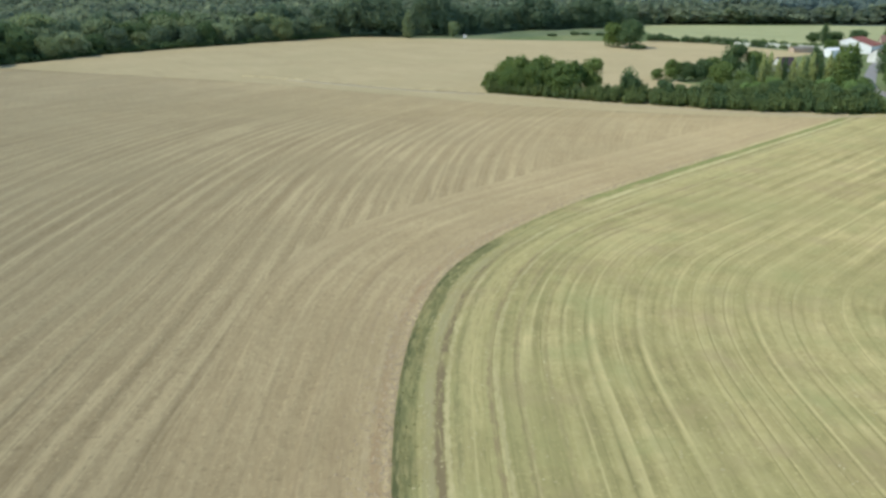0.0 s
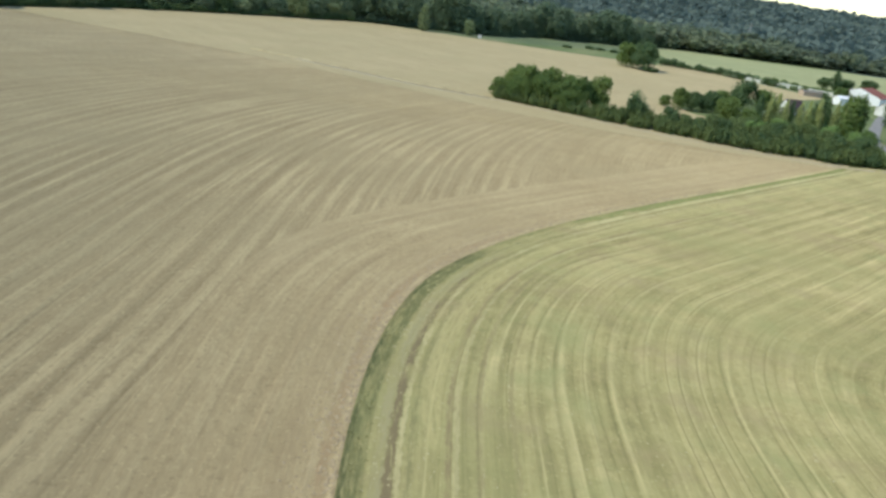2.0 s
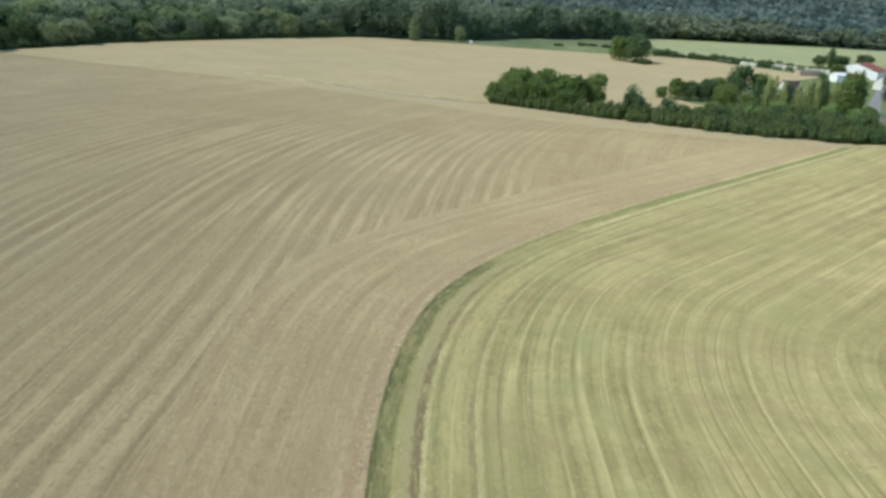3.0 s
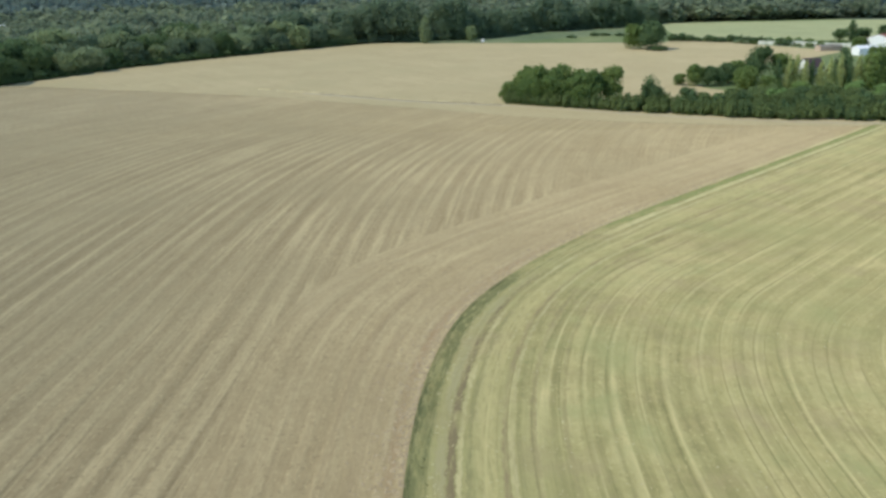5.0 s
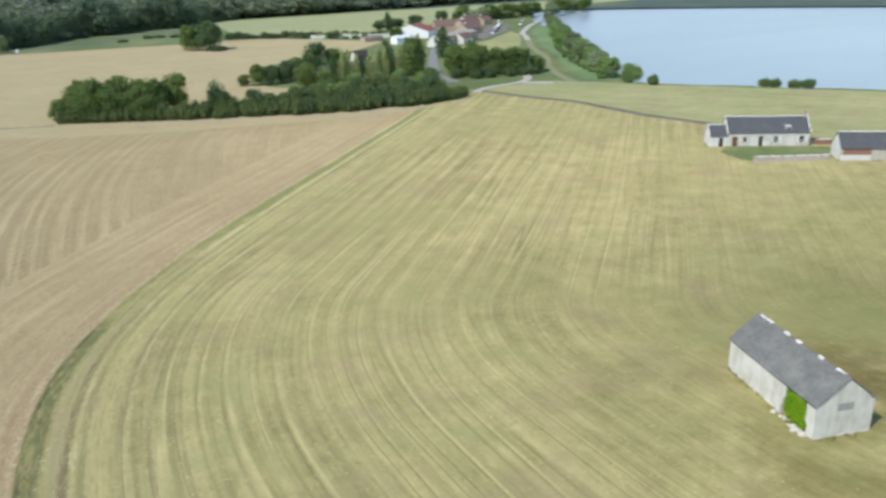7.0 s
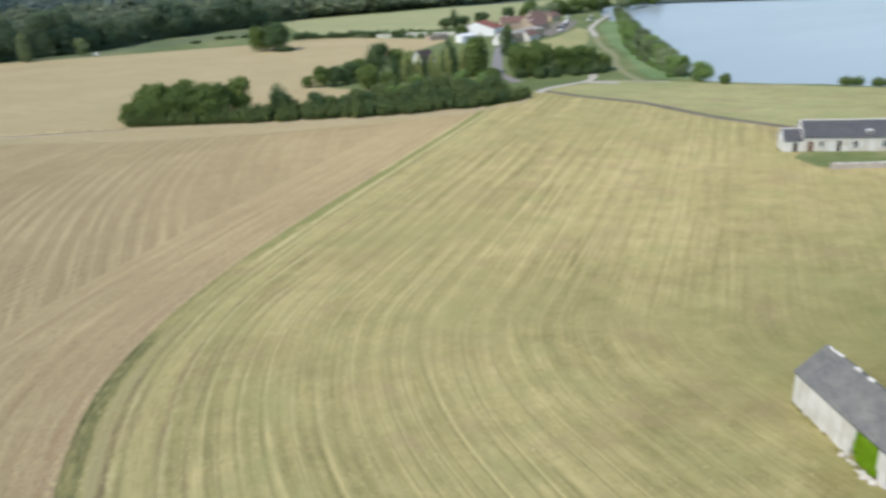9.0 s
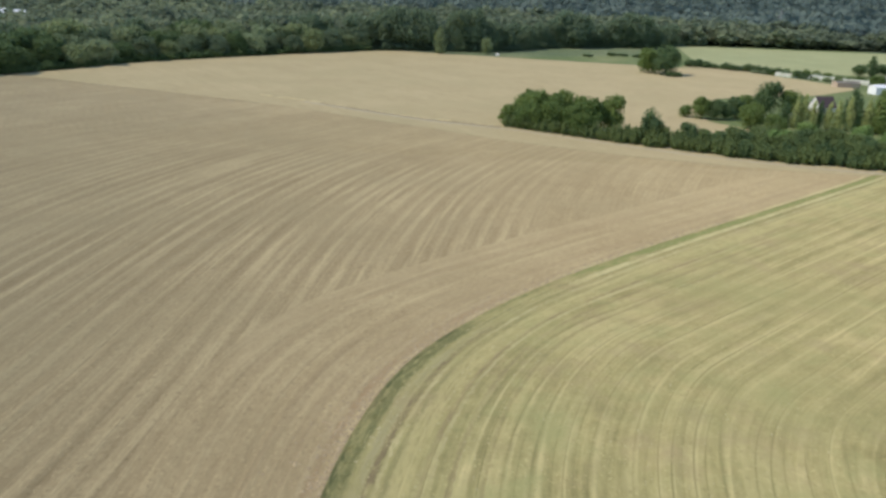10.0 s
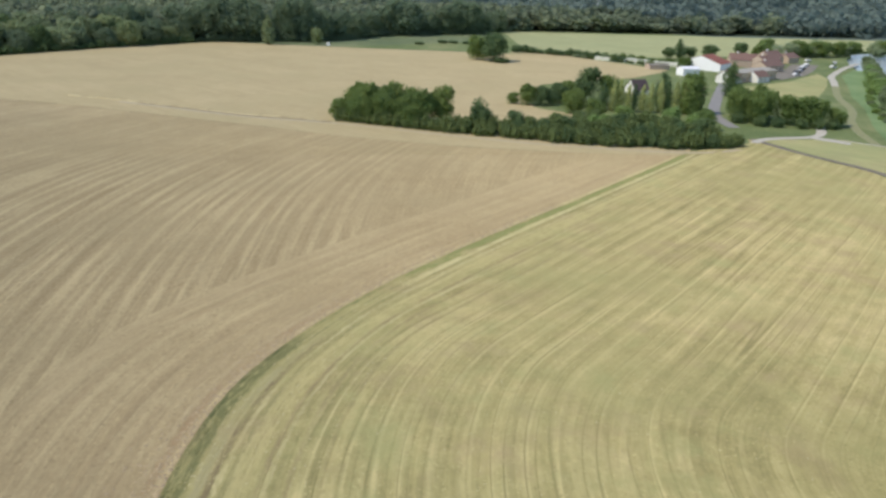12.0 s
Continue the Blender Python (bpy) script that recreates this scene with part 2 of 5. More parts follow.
M_GREEN = field_material("mown_hay_field", (0.250, 0.224, 0.096), (0.376, 0.332, 0.147), (0.480, 0.418, 0.202), (0.312, 0.296, 0.126), 0.80, 0.09, floor=0.45, period=2.9, spots=1.15, comb=1.1, short=0.8, thin=0.70, ridges=0.22, fleck=0.6, pale_rows=0.45, calm=[(74, 38, 42), (116, 76, 46)],
                         tints=((0.340, 0.275, 0.145), (0.312, 0.318, 0.135)), tracks=1.15,
                         # (69, 39) and (68, 46): brown dirt with the barn's cast shadow painted in
                         yard=[(84, 128, 95, (1.13, 1.08, 1.10), 1.0), (92, 42, 54, (0.76, 0.82, 0.80), 1.0), (84, 44, 46, (0.92, 0.90, 0.85), 0.8), (69, 39, 9, (0.80, 0.76, 0.72), 1.0), (68, 46, 8, (0.80, 0.76, 0.72), 1.0), (84, 52, 13, (0.90, 0.97, 0.86), 0.4), (104, 66, 12, (0.90, 0.97, 0.86), 0.4), (52, 33, 9, (0.74, 0.70, 0.62), 0.9), (98, 44, 9, (0.74, 0.70, 0.62), 0.8)],
                         verge=[(0.95, 1.0, (0.178, 0.178, 0.076), 1.2, 20, 99), (0.2, 0.35, (0.095, 0.105, 0.045), 0.9, 20, 99), (0.5, 0.25, (0.17, 0.18, 0.075), 0.8, 94, 116), (1.9, 0.25, (0.15, 0.15, 0.07), 0.7, 94, 120),
                                (0.9, 1.25, (0.245, 0.260, 0.096), 1.6, 114, 196), (2.7, 0.65, (0.36, 0.32, 0.165), 1.0, 20, 99), (3.5, 0.45, (0.225, 0.180, 0.096), 1.5, 20, 99), (2.6, 0.5, (0.54, 0.48, 0.245), 1.2, 112, 196),
                                (3.3, 0.25, (0.20, 0.20, 0.088), 0.7, 100, 196), (4.15, 0.28, (0.54, 0.47, 0.25), 0.75, 20, 196), (4.9, 0.28, (0.24, 0.22, 0.10), 0.8, 20, 120), (6.2, 1.2, (0.50, 0.43, 0.20), 0.7, 20, 196),
                                (7.8, 0.30, (0.27, 0.215, 0.112), 0.9, 20, 150), (8.4, 0.25, (0.52, 0.45, 0.24), 0.6, 20, 120), (10.2, 0.35, (0.25, 0.20, 0.105), 0.6, 20, 140), (13.0, 0.3, (0.26, 0.215, 0.11), 0.5, 20, 140)])
M_STUBBLE = field_material("wheat_stubble", (0.388, 0.317, 0.176), (0.448, 0.367, 0.206), (0.500, 0.410, 0.237), (0.412, 0.348, 0.192), 0.45)
M_MEADOW = field_material("dry_meadow", (0.255, 0.255, 0.118), (0.345, 0.335, 0.158), (0.430, 0.395, 0.195), (0.265, 0.300, 0.135), 0.75, tints=((0.345, 0.285, 0.165), (0.300, 0.330, 0.150)), fleck=0.5, spots=1.3)
M_FARFIELD = field_material("far_meadow", (0.290, 0.310, 0.155), (0.345, 0.357, 0.185), (0.390, 0.397, 0.212), (0.290, 0.322, 0.165), 0.4)
M_GROUND = grass_material("rough_grass", (0.105, 0.150, 0.060), (0.162, 0.205, 0.085), (0.262, 0.270, 0.130))
M_MARSH = grass_material("damp_pasture", (0.095, 0.130, 0.070), (0.150, 0.190, 0.098), (0.255, 0.265, 0.150))
# ground colour with the shade below the crowns painted in
M_FLOOR_SHADED = grass_material("shaded_woodland_floor", (0.020, 0.030, 0.012), (0.030, 0.042, 0.018), (0.045, 0.058, 0.025))
M_LEAF = leaf_material("hedge_leaves", (0.108, 0.170, 0.060), (0.206, 0.294, 0.090), (0.250, 0.304, 0.086))
M_LEAF_DARK = leaf_material("dark_leaves", (0.090, 0.150, 0.072), (0.155, 0.228, 0.096), (0.178, 0.238, 0.090))
M_LEAF_GREY = leaf_material("willow_leaves", (0.227, 0.302, 0.178), (0.404, 0.465, 0.265), (0.332, 0.402, 0.184))
M_LEAF_BRIGHT = leaf_material("bright_leaves", (0.158, 0.263, 0.085), (0.290, 0.420, 0.150), (0.350, 0.440, 0.145))
# the next two carry distance haze in their colour: bluer and paler leaves
M_LEAF_FAR_HAZED = leaf_material("hazed_woodland_leaves", (0.108, 0.155, 0.112), (0.186, 0.235, 0.168), (0.225, 0.262, 0.150), 0.6, 0.035)
M_LEAF_HILL_HAZED = leaf_material("hazed_hillside_leaves", (0.118, 0.172, 0.155), (0.165, 0.215, 0.185), (0.178, 0.220, 0.175), 0.5, 0.022)
M_BARK = plain("bark", (0.12, 0.09, 0.06))
M_ASPHALT = plain("asphalt", (0.235, 0.212, 0.172), 0.9, 0.35, 0.3)
M_GRAVEL = plain("pale_gravel", (0.50, 0.47, 0.39), 0.95, 0.2, 0.4)


# ---- mesh helpers ----
def mesh_of(name, verts, faces, material, uvs=None, smooth=False):
    me = bpy.data.meshes.new(name)
    me.from_pydata([tuple(v) for v in verts], [], [tuple(f) for f in faces])
    if uvs is not None:
        layer = me.uv_layers.new(name="UVMap")
        idx = np.empty(len(me.loops), dtype=np.int32)
        me.loops.foreach_get("vertex_index", idx)
        layer.data.foreach_set("uv", np.asarray(uvs, dtype=np.float32)[idx].ravel())
    for m in material if isinstance(material, (list, tuple)) else (material,):
        me.materials.append(m)
    if smooth:
        me.polygons.foreach_set("use_smooth", np.ones(len(me.polygons), dtype=bool))
    me.update()
    return me


def part(name, bm, material, parent, label=""):
    """A bmesh, or a mesh, as one object under a thing or a part."""
    if isinstance(bm, bpy.types.Mesh):
        me = bm
    else:
        me = bpy.data.meshes.new(name)
        bm.normal_update()
        bm.to_mesh(me)
        bm.free()
        me.materials.append(material)
    ob = new(name, me)
    if parent is not None:
        ob.parent = parent
    return tagged(ob, label=label)


def thing(name, label, category, m=None, group="", kind=""):
    ob = new(name)
    ob.empty_display_size = 0.5
    if m is not None:
        ob.matrix_world = m
    return tagged(ob, label, category, group, kind)


def along(points, y):
    """x of a line given by (y, x) points, at y."""
    ys, xs = zip(*points)
    return np.interp(y, ys, xs)


# ---- the plan ----
# border between the tilled field and the hay field: (y, x)
BORDER = [(-120, 62), (-60, 26), (-20, 8), (10, 0.5), (43, -3.3), (56, -3.6), (70, -2.7), (83, 0), (90, 3), (98, 7.8), (105.5, 13), (115, 20.9),
          (124.5, 30.1), (136.5, 42.2), (151, 57.8), (168.7, 76.3), (189.5, 98), (197, 105)]
# far edge of the tilled field: (y, x)
EDGE = [(197, 105), (205.5, 75), (218.5, 46), (236, 16), (246, -12), (256, -28), (270, -53), (292, -100), (318, -168)]
TILLED = [(186, 93.8), (192.5, 100), (196.6, 72), (203.6, 44), (216.6, 14), (230, -7.5), (243, -32), (258.9, -60), (275, -100), (304, -178)]
TRACK = [(-120, 215), (-40, 180), (20, 168), (52, 161.5), (70, 159), (87, 156), (108, 152), (136, 146), (151, 142.5), (175, 142), (195, 135), (213, 131)]


def border_x(y):
    return np.interp(y, [p[0] for p in BORDER], [p[1] for p in BORDER])


def smooth_line(points, step=3.0):
    """A finer line through (y, x) points with the corners rounded."""
    ys = np.arange(points[0][0], points[-1][0] + step / 2, step)
    xs = along(points, ys)
    for _ in range(3):
        xs[1:-1] = 0.25 * xs[:-2] + 0.5 * xs[1:-1] + 0.25 * xs[2:]
    return list(zip(ys, xs))


BORDER = smooth_line(BORDER)


def sheet(name, label, ys, left, right, columns, z, material, rows=None, category="field", ridge=None, even=()):
    """Land between two lines, row by row, with UV across and along its working rows in metres.
    ridge: the period and the height of the low ridges that the work left; even: where (y) they are worn flat."""
    verts, uvs, faces = [], [], []
    for y in ys:
        a, b = left(y), right(y)
        for k in range(columns + 1):
            x = a + (b - a) * k / columns
            verts.append((x, y, z))
    v = np.array(verts)
    uvs = rows(v[:, 0], v[:, 1]) if rows else v[:, :2]
    if ridge:
        k = np.tile(np.arange(columns + 1), len(ys))
        edge = np.clip(np.minimum(k, columns - k) / 4.0 - 0.5, 0, 1) * np.clip((ys[-1] - v[:, 1]) / 6.0 - 0.3, 0, 1)
        for line in even:
            edge = edge * np.clip((np.abs(v[:, 1] - line) - 0.3) / 3.0, 0, 1)
        phase = uvs[:, 0] * 2 * math.pi / ridge[0] + 2.2 * np.sin(uvs[:, 0] * 0.23 + 0.02 * uvs[:, 1]) + 0.5 * np.sin(uvs[:, 1] * 0.11)
        strength = 0.55 + 0.45 * np.sin(uvs[:, 0] * 0.9 + 1.7 * np.sin(uvs[:, 1] * 0.035))
        rough = np.random.default_rng(len(ys)).uniform(0, 0.25, len(v))
        v[:, 2] += ridge[1] * edge * (strength * (0.5 + 0.5 * np.sin(phase)) + rough)
        verts = v
    w = columns + 1
    for j in range(len(ys) - 1):
        for k in range(columns):
            faces.append((j * w + k, j * w + k + 1, (j + 1) * w + k + 1, (j + 1) * w + k))
    ob = new(name, mesh_of(name, verts, faces, material, uvs))
    return tagged(ob, label, category, kind="structure")


def softmin(a, b, k):
    h = np.clip(0.5 + 0.5 * (b - a) / k, 0, 1)
    return b + (a - b) * h - k * h * (1 - h)


def hay_rows(x, y):
    """The mowing rows run straight near the farm and bend into the long diagonal beyond it."""
    down = x - 0.0037 * (y - 60) - 0.0069 * np.maximum(0, 43.4 - y) ** 2
    diagonal = 0.6914 * x - 0.7115 * y + 64.13
    u = softmin(down, diagonal, np.maximum(23.7 - 0.3077 * x, 4.0)) + 3.3
    near = np.clip(1 - (x - border_x(y)) / 13.0, 0, 1)
    slope = np.interp(y, [60, 100], [1.0, 0.72])
    u = u * (1 - near) + near * (x - border_x(y)) * slope
    return np.stack([u, 0.7 * x + 0.7 * y], axis=1)


def tilled_rows(x, y):
    """The rows run away from the near corner and swing more and more to the far hedge."""
    run = np.clip(y - 70, 0, 135)
    bend = 1.05e-5 * run ** 3 + 0.574 * np.maximum(0, y - 205) + 0.05 * np.clip(y - 50, 0, 30)
    return np.stack([x - bend, y + 0.3 * x], axis=1)


def headland_rows(x, y):
    slope = np.interp(y, [60, 100], [1.0, 0.72])
    return np.stack([(x - border_x(y)) * slope, 0.6 * x + 0.8 * y], axis=1)


def headland_left(y):
    return along(BORDER, y) - 17.0 / np.interp(y, [60, 100], [1.0, 0.72])


LAKE = [(180, 192), (191, 175), (224, 133), (259, 84), (300, 20), (345, -60), (480, -200), (800, -260), (1100, -50), (1000, 260), (760, 420),
        (546, 473), (461, 505), (417, 523), (359, 491), (322, 440), (298, 399), (262, 335), (219, 268), (200, 232)]


def build_ground():
    bm = bmesh.new()
    far = [(-4500, -1500), (4500, -1500), (4500, 4800), (-4500, 4800)]
    shore = []
    n = len(LAKE)
    for i in range(n):
        p, q = Vector(LAKE[i]), Vector(LAKE[(i + 1) % n])
        m = max(1, int((q - p).length / 12))
        for j in range(m):
            s = p.lerp(q, j / m)
            shore.append(s + Vector((noise.noise((s.x * 0.05, s.y * 0.05, 0)), noise.noise((s.x * 0.05, s.y * 0.05, 9)))) * 2.5)
    edges = []
    for loop in (far, shore):
        vs = [bm.verts.new((p[0], p[1], 0)) for p in loop]
        for a, b in zip(vs, vs[1:] + vs[:1]):
            edges.append(bm.edges.new((a, b)))
    bmesh.ops.triangle_fill(bm, use_beauty=True, use_dissolve=False, edges=edges)
    bmesh.ops.recalc_face_normals(bm, faces=bm.faces)
    for f in bm.faces:
        if f.normal.z < 0:
            f.normal_flip()
    top = [v for v in bm.verts if abs(v.co.x) < 4000]
    ring = [v for v in bm.verts if abs(v.co.x) < 4000]
    low = {v: bm.verts.new((v.co.x, v.co.y, -3.0)) for v in ring}
    for e in list(bm.edges):
        a, b = e.verts
        if a in low and b in low and len(e.link_faces) == 1:
            bm.faces.new((a, b, low[b], low[a]))
    ob = part("ground", bm, M_GROUND, None)
    tagged(ob, "rough green grass land with scattered dry patches", "ground", kind="structure")
    bm = bmesh.new()
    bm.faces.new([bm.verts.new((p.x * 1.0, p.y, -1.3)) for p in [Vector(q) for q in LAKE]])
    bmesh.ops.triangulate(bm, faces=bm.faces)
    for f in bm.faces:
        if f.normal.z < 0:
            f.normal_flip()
    w = Nodes("sky_tinted_water", 0.30, 0.5)
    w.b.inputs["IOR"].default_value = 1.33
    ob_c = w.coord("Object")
    # pale blue base: part of the sky's reflection is put into the colour
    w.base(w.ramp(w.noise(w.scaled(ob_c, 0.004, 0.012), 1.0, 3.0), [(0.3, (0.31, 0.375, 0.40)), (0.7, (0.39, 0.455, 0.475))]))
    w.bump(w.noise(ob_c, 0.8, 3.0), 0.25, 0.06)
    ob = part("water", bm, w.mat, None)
    tagged(ob, "calm lake with the sky's pale reflection partly in its colour", "lake", kind="structure")


build_ground()

TOP = 197.0
YS = np.arange(-120, TOP, 2.5)
YS2 = np.append(YS, TOP)
sheet("field_tilled", "brown tilled field with curved cultivation rows", list(np.arange(-120, 185, 2.5)) + [185.9, 186.1] + list(np.arange(188.5, 192.4, 2.0)) + list(np.arange(192.5, 304, 2.5)) + [304],
      lambda y: along([(-120, -330), (190, -250), (250, -208), (304, -178), (318, -168)], y), lambda y: headland_left(y) + 0.4 if y < 186 else along(TILLED, y), 330, 0.05, M_BROWN, tilled_rows, ridge=(3.1, 0.11), even=(186, 192.5))
sheet("field_headland", "brown tilled headland strip along the field border", list(np.arange(-120, 192.5, 2.5)) + [192.5],
      headland_left, lambda y: along(BORDER, y), 30, 0.056, M_HEADLAND, headland_rows, ridge=(2.6, 0.08))
HAY_TOP = [(197, 105), (206, 128), (213, 131)]
sheet("field_hay", "mown yellow-green hay field with curved mowing rows", list(np.arange(-120, 20, 2.5)) + list(np.arange(20, TOP, 0.9)) + [TOP, 200, 204, 208, 213],
      lambda y: along(BORDER, y) if y <= TOP else along(HAY_TOP, y), lambda y: along(TRACK, y), 240, 0.05, M_GREEN, hay_rows, ridge=(4.2, 0.08))
STUB_L = TILLED[1:] + [(318, -168)] + [(358, -151), (406, -115), (440, -86), (472, -50), (473, -40)]
STUB_R = [(192.5, 100.5), (197, 106), (225, 120), (262, 82), (290, 84), (320, 100), (345, 150), (374, 180), (402, 166), (434, 146), (441, 122), (455, 40), (460, 16), (473, -38)]
sheet("field_stubble", "pale golden wheat stubble field", list(np.arange(192.5, 473, 4)) + [473], lambda y: along(STUB_L, y), lambda y: along(STUB_R, y), 60, 0.08, M_STUBBLE,
      lambda x, y: np.stack([0.8 * x + 0.6 * y, y], axis=1))
SHORE = [(-120, 380), (-60, 340), (20, 296), (84, 255), (133, 220), (175, 187), (196, 174), (213, 160)]
sheet("field_meadow", "dry yellow-green meadow sloping to the lake", list(np.arange(-120, 213, 4)) + [213], lambda y: along(TRACK, y) + 3, lambda y: along(SHORE, y), 40, 0.04, M_MEADOW,
      lambda x, y: np.stack([0.8 * x + 0.55 * y, y], axis=1))
FAR_L = [(436, 190), (452, 160), (465, 144), (500, 135), (610, 150)]
FAR_R = [(436, 215), (470, 300), (492, 352), (530, 420), (545, 520), (610, 540)]
sheet("field_far_meadow", "pale green meadow on the valley floor", list(np.arange(436, 610, 6)) + [610], lambda y: along(FAR_L, y), lambda y: along(FAR_R, y), 40, 0.06, M_FARFIELD,
      lambda x, y: np.stack([y, x], axis=1))


def ribbon(name, label, points, width, z, material, category="road"):
    """A road or path along (x, y) points."""
    pts = [Vector((p[0], p[1], 0)) for p in points]
    fine = []
    for i in range(len(pts) - 1):
        p0, p1, p2, p3 = pts[max(i - 1, 0)], pts[i], pts[i + 1], pts[min(i + 2, len(pts) - 1)]
        for k in range(8):
            t = k / 8
            fine.append(0.5 * ((2 * p1) + (p2 - p0) * t + (2 * p0 - 5 * p1 + 4 * p2 - p3) * t * t + (3 * p1 - p0 - 3 * p2 + p3) * t ** 3))
    fine.append(pts[-1])
    verts, faces = [], []
    for i, p in enumerate(fine):
        d = (fine[min(i + 1, len(fine) - 1)] - fine[max(i - 1, 0)]).normalized()
        side = Vector((d.y, -d.x, 0))
        w = width * (0.5 + 0.08 * noise.noise((p.x * 0.15, p.y * 0.15, 3)))
        for s in (-1, 1):
            q = p + side * s * w
            verts.append((q.x, q.y, z))
    for i in range(len(fine) - 1):
        faces.append((2 * i, 2 * i + 1, 2 * i + 3, 2 * i + 2))
    ob = new(name, mesh_of(name, verts, faces, material))
    return tagged(ob, label, category, kind="structure")


ribbon("road_lane", "narrow grey asphalt lane between the fields", [(x + 1.2, y) for y, x in reversed(TRACK)], 2.3, 0.09, plain("worn_lane_asphalt", (0.225, 0.195, 0.150), 0.95, 0.4, 0.25))
ribbon("path_gravel", "pale gravel path beside the hedge", [(130, 208), (135, 212), (141, 214), (153, 216), (160, 222), (166, 232)], 2.6, 0.11, M_GRAVEL, "path")
ribbon("path_branch", "pale worn path across the grass", [(153, 216), (160, 210), (172, 198)], 1.2, 0.10, M_GRAVEL, "path")
ribbon("path_lakeside", "worn dirt track through the grass", [(166, 205), (173, 222), (184, 242), (200, 264), (216, 295), (236, 326), (258, 361), (262, 366)], 3.0, 0.09, plain("dry_dirt", (0.27, 0.275, 0.135)), "path")
ribbon("road_village", "grey asphalt road into the village", [(136, 230), (141, 252), (158, 284), (178, 318), (202, 356), (225, 385), (262, 408)], 4.0, 0.10, plain("pale_tarmac", (0.27, 0.262, 0.25), 0.9, 0.25, 0.4))
ribbon("path_shore", "pale gravel track to the lake shore", [(236, 326), (248, 345), (258, 361), (285, 392), (305, 412), (318, 424)], 3.2, 0.10, M_GRAVEL, "path")
ribbon("path_foot", "pale worn strip along the foot of the hedge", [(-52, 267.5), (-12, 243.5), (15.5, 233.2), (46, 216.5), (75, 203.4), (105, 195.8), (121, 199)], 2.0, 0.11, plain("pale_trodden_soil", (0.46, 0.39, 0.25)), "path")


def bank(name, label, points, width, height, material):
    """A low uneven bank of earth along (x, y) points."""
    pts = [Vector((*p, 0)) for p in points]
    verts, faces = [], []
    fine = []
    for a, b in zip(pts, pts[1:]):
        n = max(2, int((b - a).length / 1.5))
        fine += [a.lerp(b, k / n) for k in range(n)]
    fine.append(pts[-1])
    for i, p in enumerate(fine):
        d = (fine[min(i + 1, len(fine) - 1)] - fine[max(i - 1, 0)]).normalized()
        side = Vector((d.y, -d.x, 0))
        h = height * (0.7 + 0.9 * noise.noise((p.x * 0.2, p.y * 0.2, 2)))
        for s, z in ((-0.5, 0.02), (-0.2, h), (0.15, h * 0.9), (0.5, 0.02)):
            q = p + side * (s * width + 0.4 * noise.noise((p.x * 0.3, p.y * 0.3, 5)))
            verts.append((q.x, q.y, z + 0.06))
    for i in range(len(fine) - 1):
        for k in range(3):
            a = 4 * i + k
            faces.append((a, a + 1, a + 5, a + 4))
    return tagged(new(name, mesh_of(name, verts, faces, material, smooth=True)), label, "bank", kind="structure")


# a dark ribbon laid on the field to draw the bank's shadow
ribbon("furrow_edge", "dark strip painted as the shadow of the low grassy bank", [(-46, 265.1), (-30, 255.6), (-12, 244.9), (2, 239.7), (14, 234.9)], 0.7, 0.12, plain("bank_shadow_soil", (0.16, 0.125, 0.075), 0.95, 0.5, 0.4), "furrow")
bank("bank_field", "low grassy bank between two fields", [(-70, 278.8), (-53, 270.5), (-12, 246.5), (15, 236.2)], 1.1, 0.5, plain("dry_bank_grass", (0.44, 0.37, 0.21), 0.95, 0.5, 0.5))


# ---- trees ----
RNG = np.random.default_rng(7)


def tri_mesh(name, v, f, material, smooth=False):
    me = bpy.data.meshes.new(name)
    v, f = np.asarray(v, dtype=np.float32), np.asarray(f, dtype=np.int32)
    me.vertices.add(len(v))
    me.vertices.foreach_set("co", v.ravel())
    me.loops.add(f.size)
    me.loops.foreach_set("vertex_index", f.ravel())
    me.polygons.add(len(f))
    me.polygons.foreach_set("loop_start", np.arange(0, f.size, f.shape[1], dtype=np.int32))
    me.polygons.foreach_set("loop_total", np.full(len(f), f.shape[1], dtype=np.int32))
    if smooth:
        me.polygons.foreach_set("use_smooth", np.ones(len(f), dtype=bool))
    me.update(calc_edges=True)
    me.validate()
    me.materials.append(material)
    return me


def ball(level):
    bm = bmesh.new()
    bmesh.ops.create_icosphere(bm, subdivisions=level, radius=1.0)
    v = np.array([p.co[:] for p in bm.verts])
    f = np.array([[q.index for q in p.verts] for p in bm.faces])
    bm.free()
    return v, f


BALL1 = ball(1)


